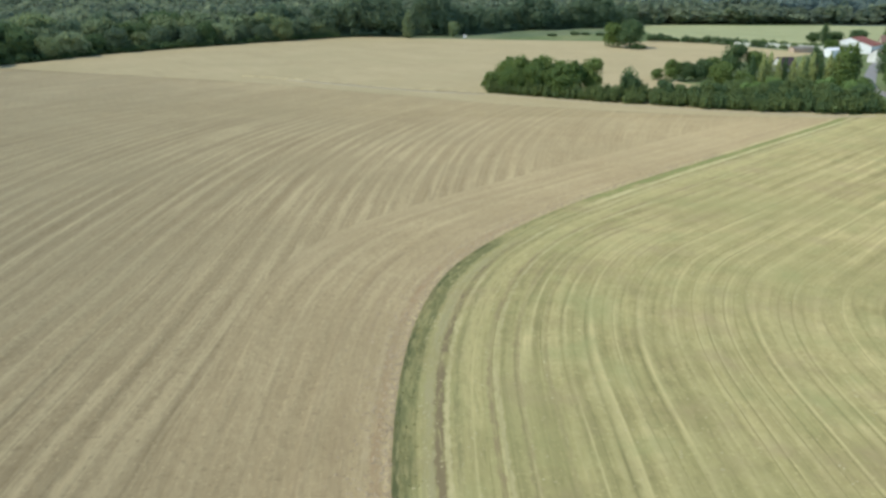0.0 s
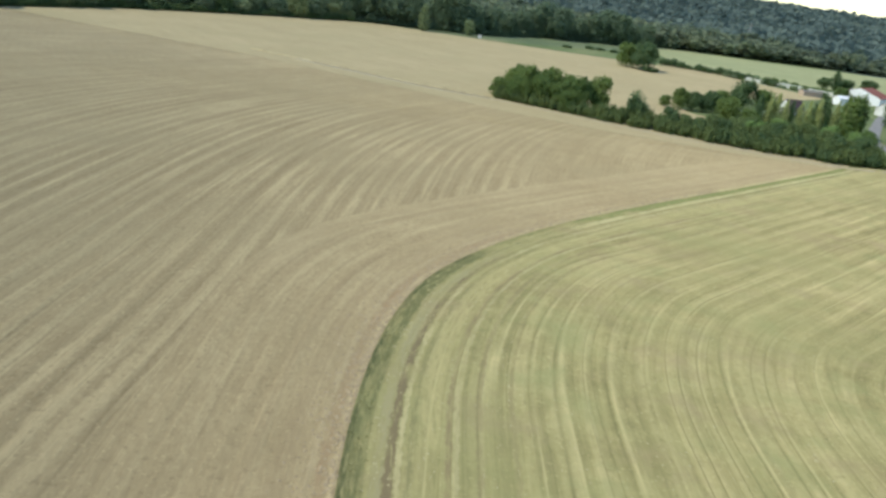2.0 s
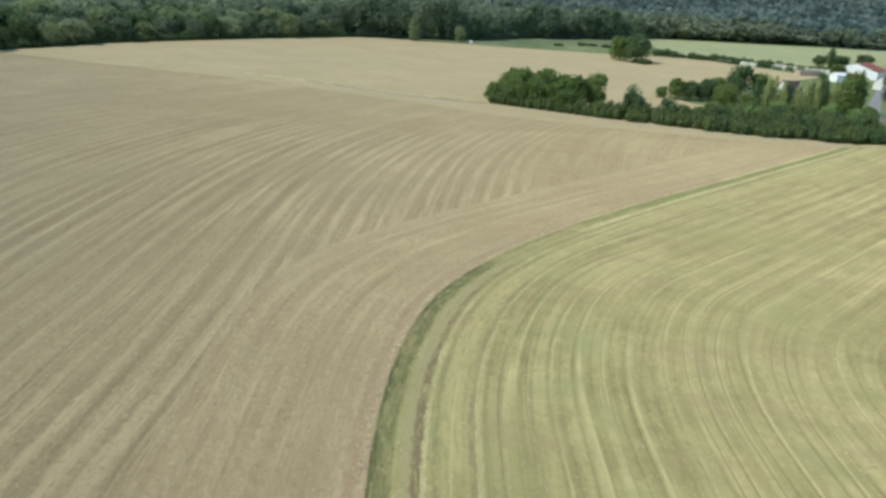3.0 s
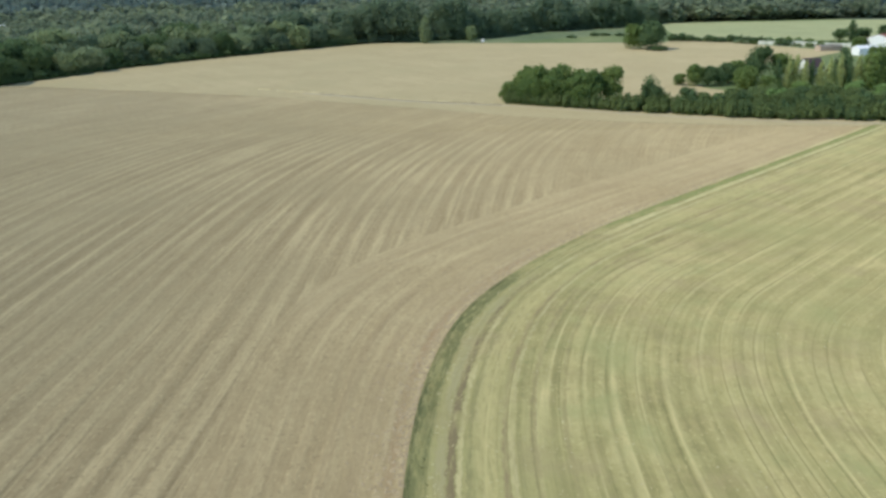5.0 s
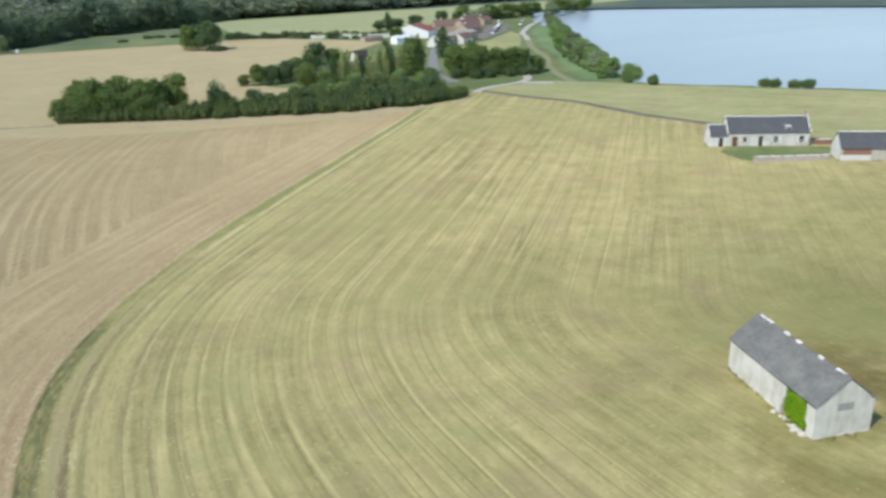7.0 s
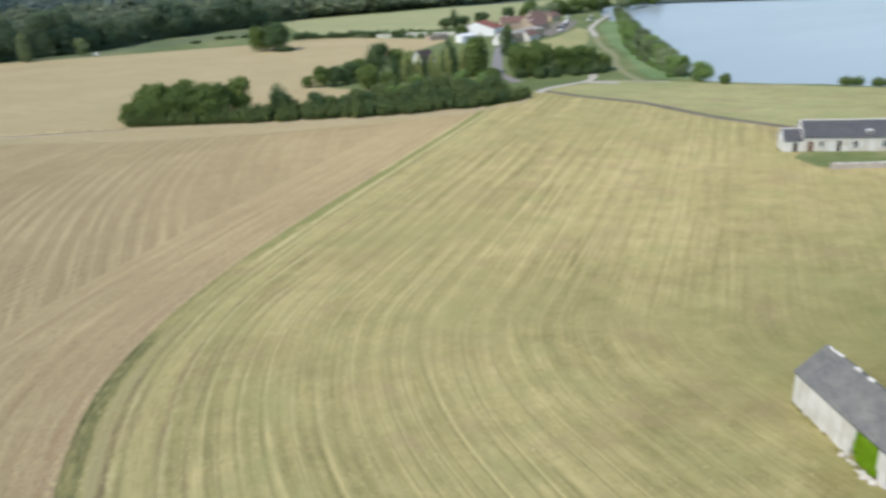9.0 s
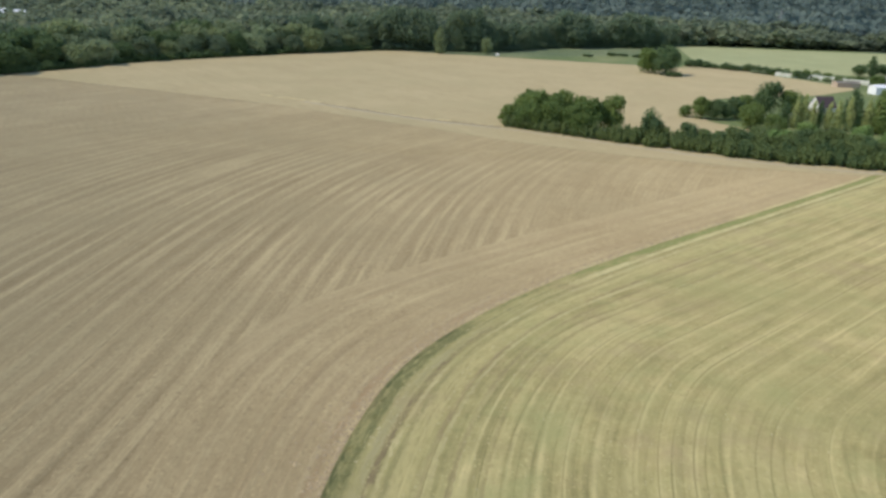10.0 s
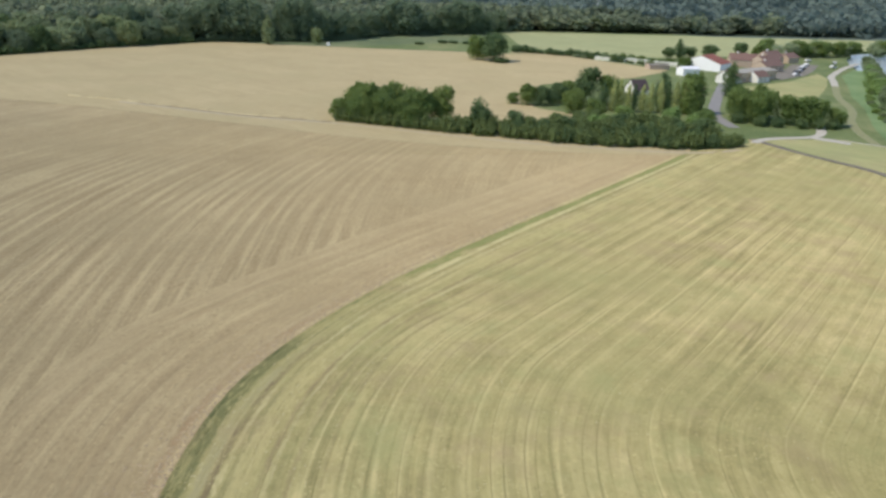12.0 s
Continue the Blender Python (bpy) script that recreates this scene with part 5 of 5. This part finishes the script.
part("iron_anchor", boxes((2.6, 2.72, -0.03, -0.002, 2.3, 3.0), (2.5, 2.82, -0.045, -0.03, 2.6, 2.72)), M_BRICK, barn_c, "rusty iron wall anchor")
part("wall_stain", boxes((5.2, 5.5, -0.012, -0.003, 1.6, 3.0)), M_STONE, barn_c)
shed = building("stone_shed", "small white shed with a pale tile roof and ivy", "shed", 77.4, 35.2, -0.233, -0.972, 5.2, 3.7, 2.8, 4.1, M_WHITE, M_TILE_PALE, ridge_cap=M_TILE_PALE, sag=0.1)
SHED_M = pose(77.4, 35.2, 0, 0, 0, math.degrees(math.atan2(-0.972, -0.233)))
leafy("ivy", "green ivy covering the gable of the shed", "ivy", SHED_M, [(5.35, 1.8, 0.9, 0.28, 1.25, 0.9), (5.35, 2.2, 1.6, 0.25, 1.1, 0.8), (5.4, 2.6, 0.8, 0.4, 0.9, 0.8), (5.7, 2.9, 0.45, 0.6, 0.9, 0.5)], 1500, 0.10, leaf_material("ivy_leaves", (0.150, 0.245, 0.060), (0.235, 0.345, 0.090), (0.25, 0.34, 0.08)))
leafy("wall_weed", "small green weed against the shed wall", "weed", SHED_M, [(2.1, -0.12, 0.75, 0.22, 0.1, 0.45), (2.2, -0.15, 0.35, 0.2, 0.12, 0.35)], 70, 0.1, M_IVY)

house = building("farmhouse", "long low stone farmhouse with a slate roof and white ridge", "house", 132.9, 114.2, 0.82, -0.572, 16.6, 6.0, 3.0, 5.7, M_LIMEWASH, M_SLATE_DARK,
                 doors=[(1.0, 2.2, 2.2, M_DOOR_BROWN), (6.4, 7.3, 2.3, M_DOOR_DARK), (12.4, 13.3, 2.2, M_FRAME)], windows=[(3.2, 4.0, 1.0, 2.2, None), (9.4, 10.4, 0.9, 2.2, M_FRAME), (14.6, 15.6, 0.9, 2.2, M_FRAME)],
                 ridge_cap=M_MORTAR)
for x0, x1, z in ((4.5, 6.3, 2.0), (7.4, 8.6, 1.2)):
    part("white_panel", boxes((x0, x1, -0.03, -0.003, 0.0, z)), M_WHITE, house, "whitewashed patch of wall")
add_chimney(house, 16.2, 3.0, 5.2, 6.35, M_STONE)
dormer = part("dormer", boxes((11.8, 12.7, 0.35, 1.6, 3.3, 4.15)), M_WHITE, house, "white rendered dormer")
part("dormer_roof", boxes((11.7, 12.8, 0.25, 1.9, 4.15, 4.27)), M_FRAME, dormer)
part("dormer_window", boxes((12.0, 12.5, 0.31, 0.35, 3.45, 4.0)), M_GLASS, dormer)
for x in (4.45, 8.8):
    part("downpipe", boxes((x, x + 0.09, -0.12, -0.03, 0.0, 3.0)), M_CONCRETE, house)
annex = building("annex", "low white annex with a slate roof beside the farmhouse", "outbuilding", 129.92, 116.28, 0.82, -0.572, 3.6, 4.6, 2.35, 4.2, M_WHITE, M_SLATE_DARK,
                 doors=[(1.9, 2.9, 2.0, M_DOOR_DARK)], ridge_cap=M_MORTAR)
for b, x, depth, e, r in ((house, -0.08, 6.0, 3.0, 5.7), (house, 16.68, 6.0, 3.0, 5.7), (annex, -0.08, 4.6, 2.35, 4.2)):
    for y0 in (-0.3, depth + 0.3):
        bm = bmesh.new()
        tube(bm, [(x, y0, e - 0.05), (x, depth / 2, r + 0.2)], [0.11, 0.10], 6)
        part("verge", bm, M_MORTAR, b, "white mortared verge")
house_b = building("outhouse", "long outhouse with a slate roof and white gable", "outbuilding", 140.4, 93.6, 0.80, -0.60, 13.2, 5.2, 2.5, 5.1, M_BEIGE, M_SLATE_DARK, gable_left=M_WHITE, ridge_cap=M_MORTAR)
part("brick_infill", boxes((0.45, 5.6, -0.03, -0.003, 1.25, 2.45)), M_BRICK, house_b, "brown brick upper wall")
part("white_base", boxes((0.0, 5.6, -0.05, -0.003, 0.0, 1.2)), M_WHITE, house_b, "whitewashed lower wall")


def stone_wall(label, ox, oy, dx, dy, length, height, thick=0.45, material=None):
    """A low wall of single coping stones on a rubble body."""
    w = thing("garden_wall", label, "wall", pose(ox, oy, 0, 0, 0, math.degrees(math.atan2(dy, dx))))
    part("wall_body", boxes((0, length, 0, thick, -0.2, height - 0.12)), material or M_STONE, w)
    n = int(length / 0.62)
    rng = random.Random(n)
    for k in range(n):
        s = length / n
        z = rng.uniform(-0.03, 0.03)
        part("coping_stone", boxes((k * s + 0.015, (k + 1) * s - 0.015, -0.06, thick + 0.06, height - 0.12, height + 0.04 + z), bevel=0.02), M_WHITE if k % 4 else M_STONE, w)
    return w


def footing(b, length, depth, seed, far=True, bulk=1.0):
    """Crumbling white stones along the foot of the front and one gable."""
    rng = random.Random(seed)
    x = 0.0
    while x < length + depth:
        w, out, h = rng.uniform(0.25, 0.8), rng.uniform(0.06, 0.34) * bulk, rng.uniform(0.10, 0.5) * bulk
        place = None
        if rng.random() < 0.8:
            if x + w < length:
                place = (x, x + w, -out, -0.004, -0.1, h)
            elif x > length and x + w < length + depth:
                place = (length + 0.004, length + out, x - length, x - length + w, -0.1, h) if far else (-out, -0.004, x - length, x - length + w, -0.1, h)
        if place:
            part("footing_stone", boxes(place, bevel=0.02), M_WHITE, b)
        x += w * 1.05


footing(barn, 12.7, 5.5, 4, bulk=0.4)
footing(shed, 5.2, 3.7, 2)
footing(barn_c, 9.9, 6.0, 3, False)
stone_wall("low pale stone wall round the farmhouse lawn", 126.8, 102.3, 0.86, -0.51, 14.4, 1.15)
stone_wall("short stone wall beside the farmhouse", 148.6, 104.6, 0.80, -0.60, 5.5, 1.2, material=M_BRICK)
house_c = building("cottage", "cream cottage with a grey hipped roof", "house", 168.4, 59.6, *B, 10.0, 7.5, 2.7, 6.5, M_WHITE, M_TILE_GREY, hip=2.4, windows=[(2.0, 3.0, 1.0, 2.1, None), (6.0, 7.0, 1.0, 2.1, None)])
building("lean_to", "pale blue annex in front of the cottage", "outbuilding", 170.8, 54.6, *B, 6.0, 4.0, 2.4, 4.6, M_BLUE, M_ROOF_WHITE)
plant("bush", 166.4, 60.6, 4.0, 4.4, M_LEAF, "dense round bush beside the cottage", "", "shrub")
plant("bush", 113.6, 59.6, 1.3, 1.4, M_LEAF, "small green shrub at the stable gable", "", "shrub")

# ---- the village ----
hangar = building("hangar", "wide white-fronted hangar with a shallow red roof", "hangar", 205.3, 372.5, 0.72, 0.694, 16, 20.5, 3.6, 7.0, M_CLAD, M_TILE_RED, over=0.3, sag=0.0)
building("white_store", "low white store with a sheet roof", "outbuilding", 178.0, 355.5, 0.99, 0.12, 9.0, 6, 3.0, 4.0, M_CLAD, M_ROOF_WHITE, sag=0.0)
building("greenhouse_shed", "long low pale shed behind the orchard", "outbuilding", 171, 378, 0.99, 0.10, 11, 5, 2.0, 2.7, M_TAN, M_TILE_GREY, sag=0.0)
building("village_hall", "village hall with a dull red tiled roof", "house", 224, 398, 0.93, -0.36, 14, 11, 3.6, 6.6, M_TAN, M_TILE_BROWN)
building("row_house", "long tan terrace with a pale flat-pitched roof", "house", 194, 333, 0.875, 0.485, 30, 10, 4.2, 5.0, M_TAN, M_TILE_PALE, windows=[(3 + 4.4 * k, 4.4 + 4.4 * k, 0.9, 2.2, None) for k in range(6)], sag=0.0)
building("village_house", "white gabled village house with a brown roof", "house", 187.5, 328, 0.80, 0.45, 7.5, 8, 2.8, 5.8, M_WHITE, M_TILE_BROWN, windows=[(2, 3.2, 0.9, 2.1, None)], group="village houses")
building("village_house", "white gabled village house with a brown roof", "house", 203, 333.5, 0.88, 0.47, 9, 6.5, 2.6, 4.9, M_WHITE, M_TILE_BROWN, windows=[(2, 3.2, 0.9, 2.1, None), (5, 6.2, 0.9, 2.1, None)], group="village houses")
for x, y, l, d, e, r in ((229, 371, 17, 8, 3.2, 5.4), (238, 388, 17, 9, 3.6, 6.4), (250, 404, 15, 9, 4.2, 7.4), (232, 402, 13, 8, 3.4, 6.0), (270, 418, 12, 8, 3.0, 5.4)):
    v = building("village_house", "village house with a weathered brown tile roof", "house", x, y, 0.86, 0.51, l, d, e, r, M_TAN, M_TILE_BROWN,
                 windows=[(2 + 3.6 * k, 3.2 + 3.6 * k, 0.9, 2.2, None) for k in range(int(l / 4))], group="village houses")
    add_chimney(v, l * 0.25, d / 2, r - 0.6, r + 1.0, M_WHITE)
building("garden_house", "white gabled garden house with a dark plum roof", "house", 129.0, 293.0, 0.97, 0.24, 6.8, 6.5, 2.0, 5.5, M_WHITE, M_TILE_DARK, windows=[(1.4, 2.4, 0.9, 2.1, None), (4, 5, 0.9, 2.1, None)])
for x, y in ((-301, 492), (-286, 486)):
    building("far_farmhouse", "white farmhouse among the far trees", "house", x, y, 0.9, 0.43, 9, 8, 11.0, 14.0, M_WHITE, M_ROOF_WHITE, group="far farmhouses")


def make_car(m, paint, label):
    """A parked car: body with cabin, windows, wheels with rims, lights."""
    car = thing("car", label, "car", m, "parked cars")
    bm = bmesh.new()
    prof = [(-2.05, 0.35), (2.05, 0.35), (2.1, 0.62), (1.95, 0.85), (1.0, 0.95), (0.45, 1.42), (-1.1, 1.45), (-1.85, 1.0), (-2.1, 0.9)]
    a = [bm.verts.new((x, -0.86, z)) for x, z in prof]
    b = [bm.verts.new((x, 0.86, z)) for x, z in prof]
    bm.faces.new(a)
    bm.faces.new(b[::-1])
    for k in range(len(prof)):
        bm.faces.new((a[k], b[k], b[(k + 1) % len(prof)], a[(k + 1) % len(prof)]))
    bmesh.ops.recalc_face_normals(bm, faces=bm.faces)
    bmesh.ops.bevel(bm, geom=bm.edges[:], offset=0.06, segments=2, affect="EDGES")
    body = part("body", bm, paint, car)
    for y in (-0.875, 0.875):
        part("side_window", boxes((-1.2, 0.55, min(y, y * 0.98), max(y, y * 0.98), 0.98, 1.32)), M_GLASS, body)
    for x in (-1.3, 1.3):
        for y in (-0.8, 0.8):
            bm = bmesh.new()
            tube(bm, [(x, y - 0.11, 0.31), (x, y + 0.11, 0.31)], [0.31, 0.31], 14)
            wheel = part("wheel", bm, M_DOOR_DARK, car)
            bm = bmesh.new()
            tube(bm, [(x, y + (0.1 if y > 0 else -0.13), 0.31), (x, y + (0.13 if y > 0 else -0.1), 0.31)], [0.18, 0.18], 10)
            part("rim", bm, M_CONCRETE, wheel)
    for y in (-0.6, 0.6):
        part("headlight", boxes((2.03, 2.09, y - 0.16, y + 0.16, 0.62, 0.76)), M_FRAME, car)
    return car


for k, (x, y, a, p, label) in enumerate(((262, 392, 30, "white", "white car parked by the village houses"), (267, 398, 30, "white", "white car parked by the village houses"), (258, 386, 35, "dark", "dark car parked by the village houses"),
                                         (252, 378, 30, "silver", "silver car parked by the village houses"), (247, 373, 25, "dark", "dark car parked by the village houses"), (275, 408, 35, "white", "white car parked by the village houses"),
                                         (284, 398, 20, "white", "white car parked by the lakeside track"), (300, 420, 60, "silver", "silver car parked by the lakeside track"), (240, 362, 15, "white", "white car parked by the village houses"),
                                         (290, 430, 10, "white", "white car parked by the lakeside track"))):
    paint = plain("car_paint_" + p, {"white": (0.75, 0.75, 0.74), "dark": (0.035, 0.04, 0.05), "silver": (0.42, 0.43, 0.44)}[p], 0.3, 0.05, spec=0.5)
    make_car(pose(x, y, 0.12, 0, 0, a), paint, label)

post = thing("marker_board", "small white board on two posts beside the field", "sign", pose(15, 458, 0))
part("board", boxes((-1.0, 1.0, -0.05, 0.05, 0.9, 2.6), bevel=0.02), M_FRAME, post)
for x in (-0.7, 0.7):
    part("post", boxes((x - 0.06, x + 0.06, 0.05, 0.17, -0.3, 2.2)), M_BARK, post)
mast = thing("conveyor_mast", "slim pale steel mast at the foot of the hill", "mast", pose(281, 778, 0, 0, 0, 25))
for k, (a, c) in enumerate((((-0.8, -0.8), (3.6, -0.4)), ((0.8, -0.8), (4.6, -0.4)), ((0.8, 0.8), (4.6, 0.4)), ((-0.8, 0.8), (3.6, 0.4)))):
    bm = bmesh.new()
    tube(bm, [(*a, -0.3), (*c, 25)], [0.2, 0.14], 6)
    part("leg", bm, M_CONCRETE, mast)
for k in range(9):
    s = k / 9
    part("brace", boxes((-0.9 + 4.4 * s, 0.9 + 3.8 * s, -0.7, 0.7, 25 * s, 25 * s + 0.3)), M_CONCRETE, mast)

# ---- grounds of the farmstead ----
M_LAWN = grass_material("green_lawn", (0.120, 0.160, 0.060), (0.180, 0.220, 0.085), (0.29, 0.29, 0.14), 4.0)


def patch(name, label, outline, z, material, category="ground"):
    bm = bmesh.new()
    n = len(outline)
    pts = []
    for i in range(n):
        a, b = Vector(outline[i]), Vector(outline[(i + 1) % n])
        for k in range(5):
            p = a.lerp(b, k / 5)
            pts.append(p + Vector((noise.noise((p.x * 0.4, p.y * 0.4, 1)), noise.noise((p.x * 0.4, p.y * 0.4, 7)))) * 0.7)
    f = bm.faces.new([bm.verts.new((p.x, p.y, z)) for p in pts])
    bmesh.ops.triangulate(bm, faces=[f])
    for f in bm.faces:
        f.normal_update()
        if f.normal.z < 0:
            f.normal_flip()
    return tagged(part(name, bm, material, None), label, category, kind="structure")


patch("lawn", "green lawn in front of the farmhouse", [(128, 111.5), (133, 113.9), (146.5, 104.5), (150, 100), (147, 97.5), (140.5, 96.5), (139.2, 95.8), (128, 102.6), (126.5, 105)], 0.15, M_LAWN, "lawn")
patch("yard", "stony grey yard beside the lane", [(154, 86), (163, 79), (172, 70), (171, 62), (166, 62), (162, 67), (158, 74), (153, 81)], 0.088, plain("stony_yard", (0.31, 0.31, 0.21), 0.95, 0.45, 0.35), "yard")
M_SCREE = plain("pale_rubble", (0.42, 0.40, 0.31), 0.95, 0.45, 0.9)
for outline in ([(160.4, 83.2), (163.2, 79.7), (159.4, 77.9), (156.6, 81.2)],
                [(165.6, 76.9), (167.9, 74.2), (162.5, 71.8), (160.3, 74.4)]):
    patch("rubble_patch", "pale stony rubble spread beside the lane", outline, 0.115, M_SCREE, "rubble")
patch("worn_path", "pale worn path across the meadow end", [(152.6, 217.4), (159.8, 207.9), (157.6, 205.2), (150.5, 214.6)], 0.115, M_GRAVEL, "path")
patch("pavement_village", "grey tarmac parking among the village houses", [(222, 346), (244, 362), (262, 382), (285, 412), (270, 414), (246, 384), (224, 362)], 0.12, M_ASPHALT, "parking")
patch("pale_strip", "pale dry strip of grass beside the oak", [(118, 452), (134, 444), (146, 437), (150, 433), (146, 430), (132, 438), (117, 447)], 0.1, M_STUBBLE)
for x, y, l, a in ((158, 420, 17, -40), (166, 418, 20, -40), (172, 408, 16, -38), (182, 402, 14, -38)):
    tunnel = thing("polytunnel", "pale plastic growing tunnel in the orchard", "polytunnel", pose(x, y, 0, 0, 0, a), "polytunnels")
    bm = bmesh.new()
    ring = [(-2.2 * math.cos(math.pi * k / 8), 2.0 * math.sin(math.pi * k / 8)) for k in range(9)]
    ends = [[bm.verts.new((e, p, z)) for p, z in ring] for e in (0, l)]
    for k in range(8):
        bm.faces.new((ends[0][k], ends[0][k + 1], ends[1][k + 1], ends[1][k]))
    bm.faces.new(ends[0])
    bm.faces.new(ends[1][::-1])
    bmesh.ops.recalc_face_normals(bm, faces=bm.faces)
    part("cover", bm, plain("plastic_film", (0.47, 0.48, 0.38), 0.6), tunnel)
    for e in np.linspace(0, l, 7):
        bm = bmesh.new()
        tube(bm, [(e, p * 1.015, z * 1.015) for p, z in ring], [0.05] * 9, 5)
        part("hoop", bm, M_CONCRETE, tunnel)
patch("dry_ground", "pale dry ground around the village", [(176, 300), (186, 318), (222, 340), (258, 372), (250, 352), (226, 318), (205, 292), (190, 285)], 0.07, M_MEADOW)
# a sheet added to darken the gaps between trunks and crowns like shade
patch("wood_floor", "woodland ground coloured dark as the shade under the trees", [(-420, 120), (-262, 170), (-247, 191), (-207, 251), (-178, 305), (-155, 361), (-119, 408), (-90, 441), (-62, 470), (-44, 478), (-16, 486), (4, 490), (24, 505), (38, 526), (60, 550), (92, 567), (120, 580),
                                                                                       (150, 612), (172, 622), (300, 627), (480, 636), (560, 702), (560, 770), (0, 770), (-420, 640)], 0.045, M_FLOOR_SHADED, "ground")
patch("lakeside_grass", "lush green grass between the track and the lake", [(172, 206), (180, 197), (190, 214), (211, 250), (240, 296), (272, 344), (300, 385), (290, 390), (264, 362), (246, 332), (224, 298), (208, 268), (190, 240), (178, 220)], 0.06,
      grass_material("lush_grass", (0.125, 0.205, 0.090), (0.180, 0.270, 0.120), (0.240, 0.315, 0.150), 2.0))
patch("pasture", "damp green pasture before the wood", [(-45, 474), (-18, 459), (16, 461), (55, 481), (95, 505), (122, 500), (142, 560), (140, 608), (90, 590), (30, 545), (-15, 490)], 0.03, M_MARSH, "pasture")


# ---- tufts of grass along the field border and round the farm walls ----
def tufts(name, label, places, lo, hi, material, seed):
    rng = np.random.default_rng(seed)
    vs, fs = [], []
    for x, y, r in places:
        h = rng.uniform(lo, hi)
        for k in range(5):
            a = rng.uniform(0, 6.28)
            px, py = x + rng.uniform(-r, r), y + rng.uniform(-r, r)
            w = h * rng.uniform(0.25, 0.5)
            lx, ly = rng.uniform(-0.4, 0.4, 2) * h
            b = len(vs)
            vs += [(px - math.cos(a) * w, py - math.sin(a) * w, 0.02), (px + math.cos(a) * w, py + math.sin(a) * w, 0.02), (px + lx, py + ly, h * rng.uniform(0.7, 1.1))]
            fs.append((b, b + 1, b + 2))
    return tagged(new(name, tri_mesh(name, vs, fs, material)), label, "grass", kind="stuff")


places = []
rng = np.random.default_rng(21)
for y in np.arange(30, 196, 0.12):
    x = float(along(BORDER, y))
    k = 0.7 if 40 < y < 96 else 0.12 if y > 115 else 0.15
    if noise.noise((0, y * 0.12, 4)) * 0.6 + k > rng.random():
        s = 1.0 if y < 80 else 0.72
        places.append((x + rng.uniform(0.1, 1.7 if y < 96 else 2.3) / s, y, 0.5))
M_VERGE = leaf_material("verge_grass", (0.150, 0.156, 0.064), (0.245, 0.240, 0.100), (0.32, 0.28, 0.13))
tufts("verge_grass", "rough dark green grass strip between the two fields", places, 0.06, 0.20, M_VERGE, 5)
places = []
for ob in [o for o in scene.objects if o.type == "EMPTY" and o.name.split(".")[0] in ("barn", "stable", "blue_barn", "cart_shed", "stone_shed", "farmhouse", "annex", "outhouse", "cottage")]:
    wall = [c for c in ob.children if c.name.startswith("front_wall")][0]
    back = [c for c in ob.children if c.name.startswith("back_wall")][0]
    xs = max(v.co.x for v in wall.data.vertices)
    ys = max(v.co.y for v in back.data.vertices)
    for s in np.arange(0, 2 * (xs + ys), 0.16):
        p = (s, -0.2) if s < xs else (xs + 0.2, s - xs) if s < xs + ys else (s - xs - ys, ys + 0.2) if s < 2 * xs + ys else (-0.2, s - 2 * xs - ys)
        if rng.random() < 0.65:
            q = ob.matrix_world @ Vector((p[0], p[1], 0))
            places.append((q.x + rng.uniform(-0.2, 0.2), q.y + rng.uniform(-0.2, 0.2), 0.25))
tufts("wall_foot_grass", "uncut green grass along the foot of the farm walls", places, 0.1, 0.32, M_VERGE, 6)


# ---- clods of soil and wisps of dry hay ----
def crumbs(name, label, category, places, lo, hi, flat, material, seed):
    """Small uneven lumps lying on the ground."""
    rng = np.random.default_rng(seed)
    shape = np.array([(1, 0, 0), (0.3, 0.95, 0), (-0.8, 0.6, 0), (-0.8, -0.6, 0), (0.3, -0.95, 0), (0, 0, 1.0)])
    faces = np.array([(0, 1, 5), (1, 2, 5), (2, 3, 5), (3, 4, 5), (4, 0, 5)])
    vs, fs = [], []
    for k, (x, y, z) in enumerate(places):
        a, s = rng.uniform(0, 6.28), rng.uniform(lo, hi)
        p = shape * rng.uniform(0.7, 1.3, (6, 1)) * (s, s * rng.uniform(0.5, 1.0), s * flat)
        vs.append(np.stack([p[:, 0] * math.cos(a) - p[:, 1] * math.sin(a) + x, p[:, 0] * math.sin(a) + p[:, 1] * math.cos(a) + y, p[:, 2] + z], axis=1))
        fs.append(faces + 6 * k)
    return tagged(new(name, tri_mesh(name, np.concatenate(vs), np.concatenate(fs), material)), label, category, kind="stuff")


rng = np.random.default_rng(33)
places = []
for k in range(2600):
    y = rng.uniform(35, 150)
    places.append((float(along(BORDER, y)) - 0.1 - rng.exponential(1.3), y, 0.055))
crumbs("soil_clods", "crumbled pale soil clods along the field border", "soil", places, 0.07, 0.24, 0.55, plain("crumbled_soil", (0.42, 0.33, 0.20), 0.95, 0.5, 1.5), 34)
places = []
for k in range(3600):
    y = rng.uniform(32, 150)
    x = float(along(BORDER, y)) + 1.5 + rng.exponential(26)
    if not (54 < x < 66 and 36 < y < 54):
        places.append((x, y, 0.06))
crumbs("hay_wisps", "dry pale wisps of hay left on the mown field", "hay", places, 0.05, 0.15, 0.3, plain("dry_hay", (0.50, 0.44, 0.24), 0.95, 0.3, 1.5), 35)
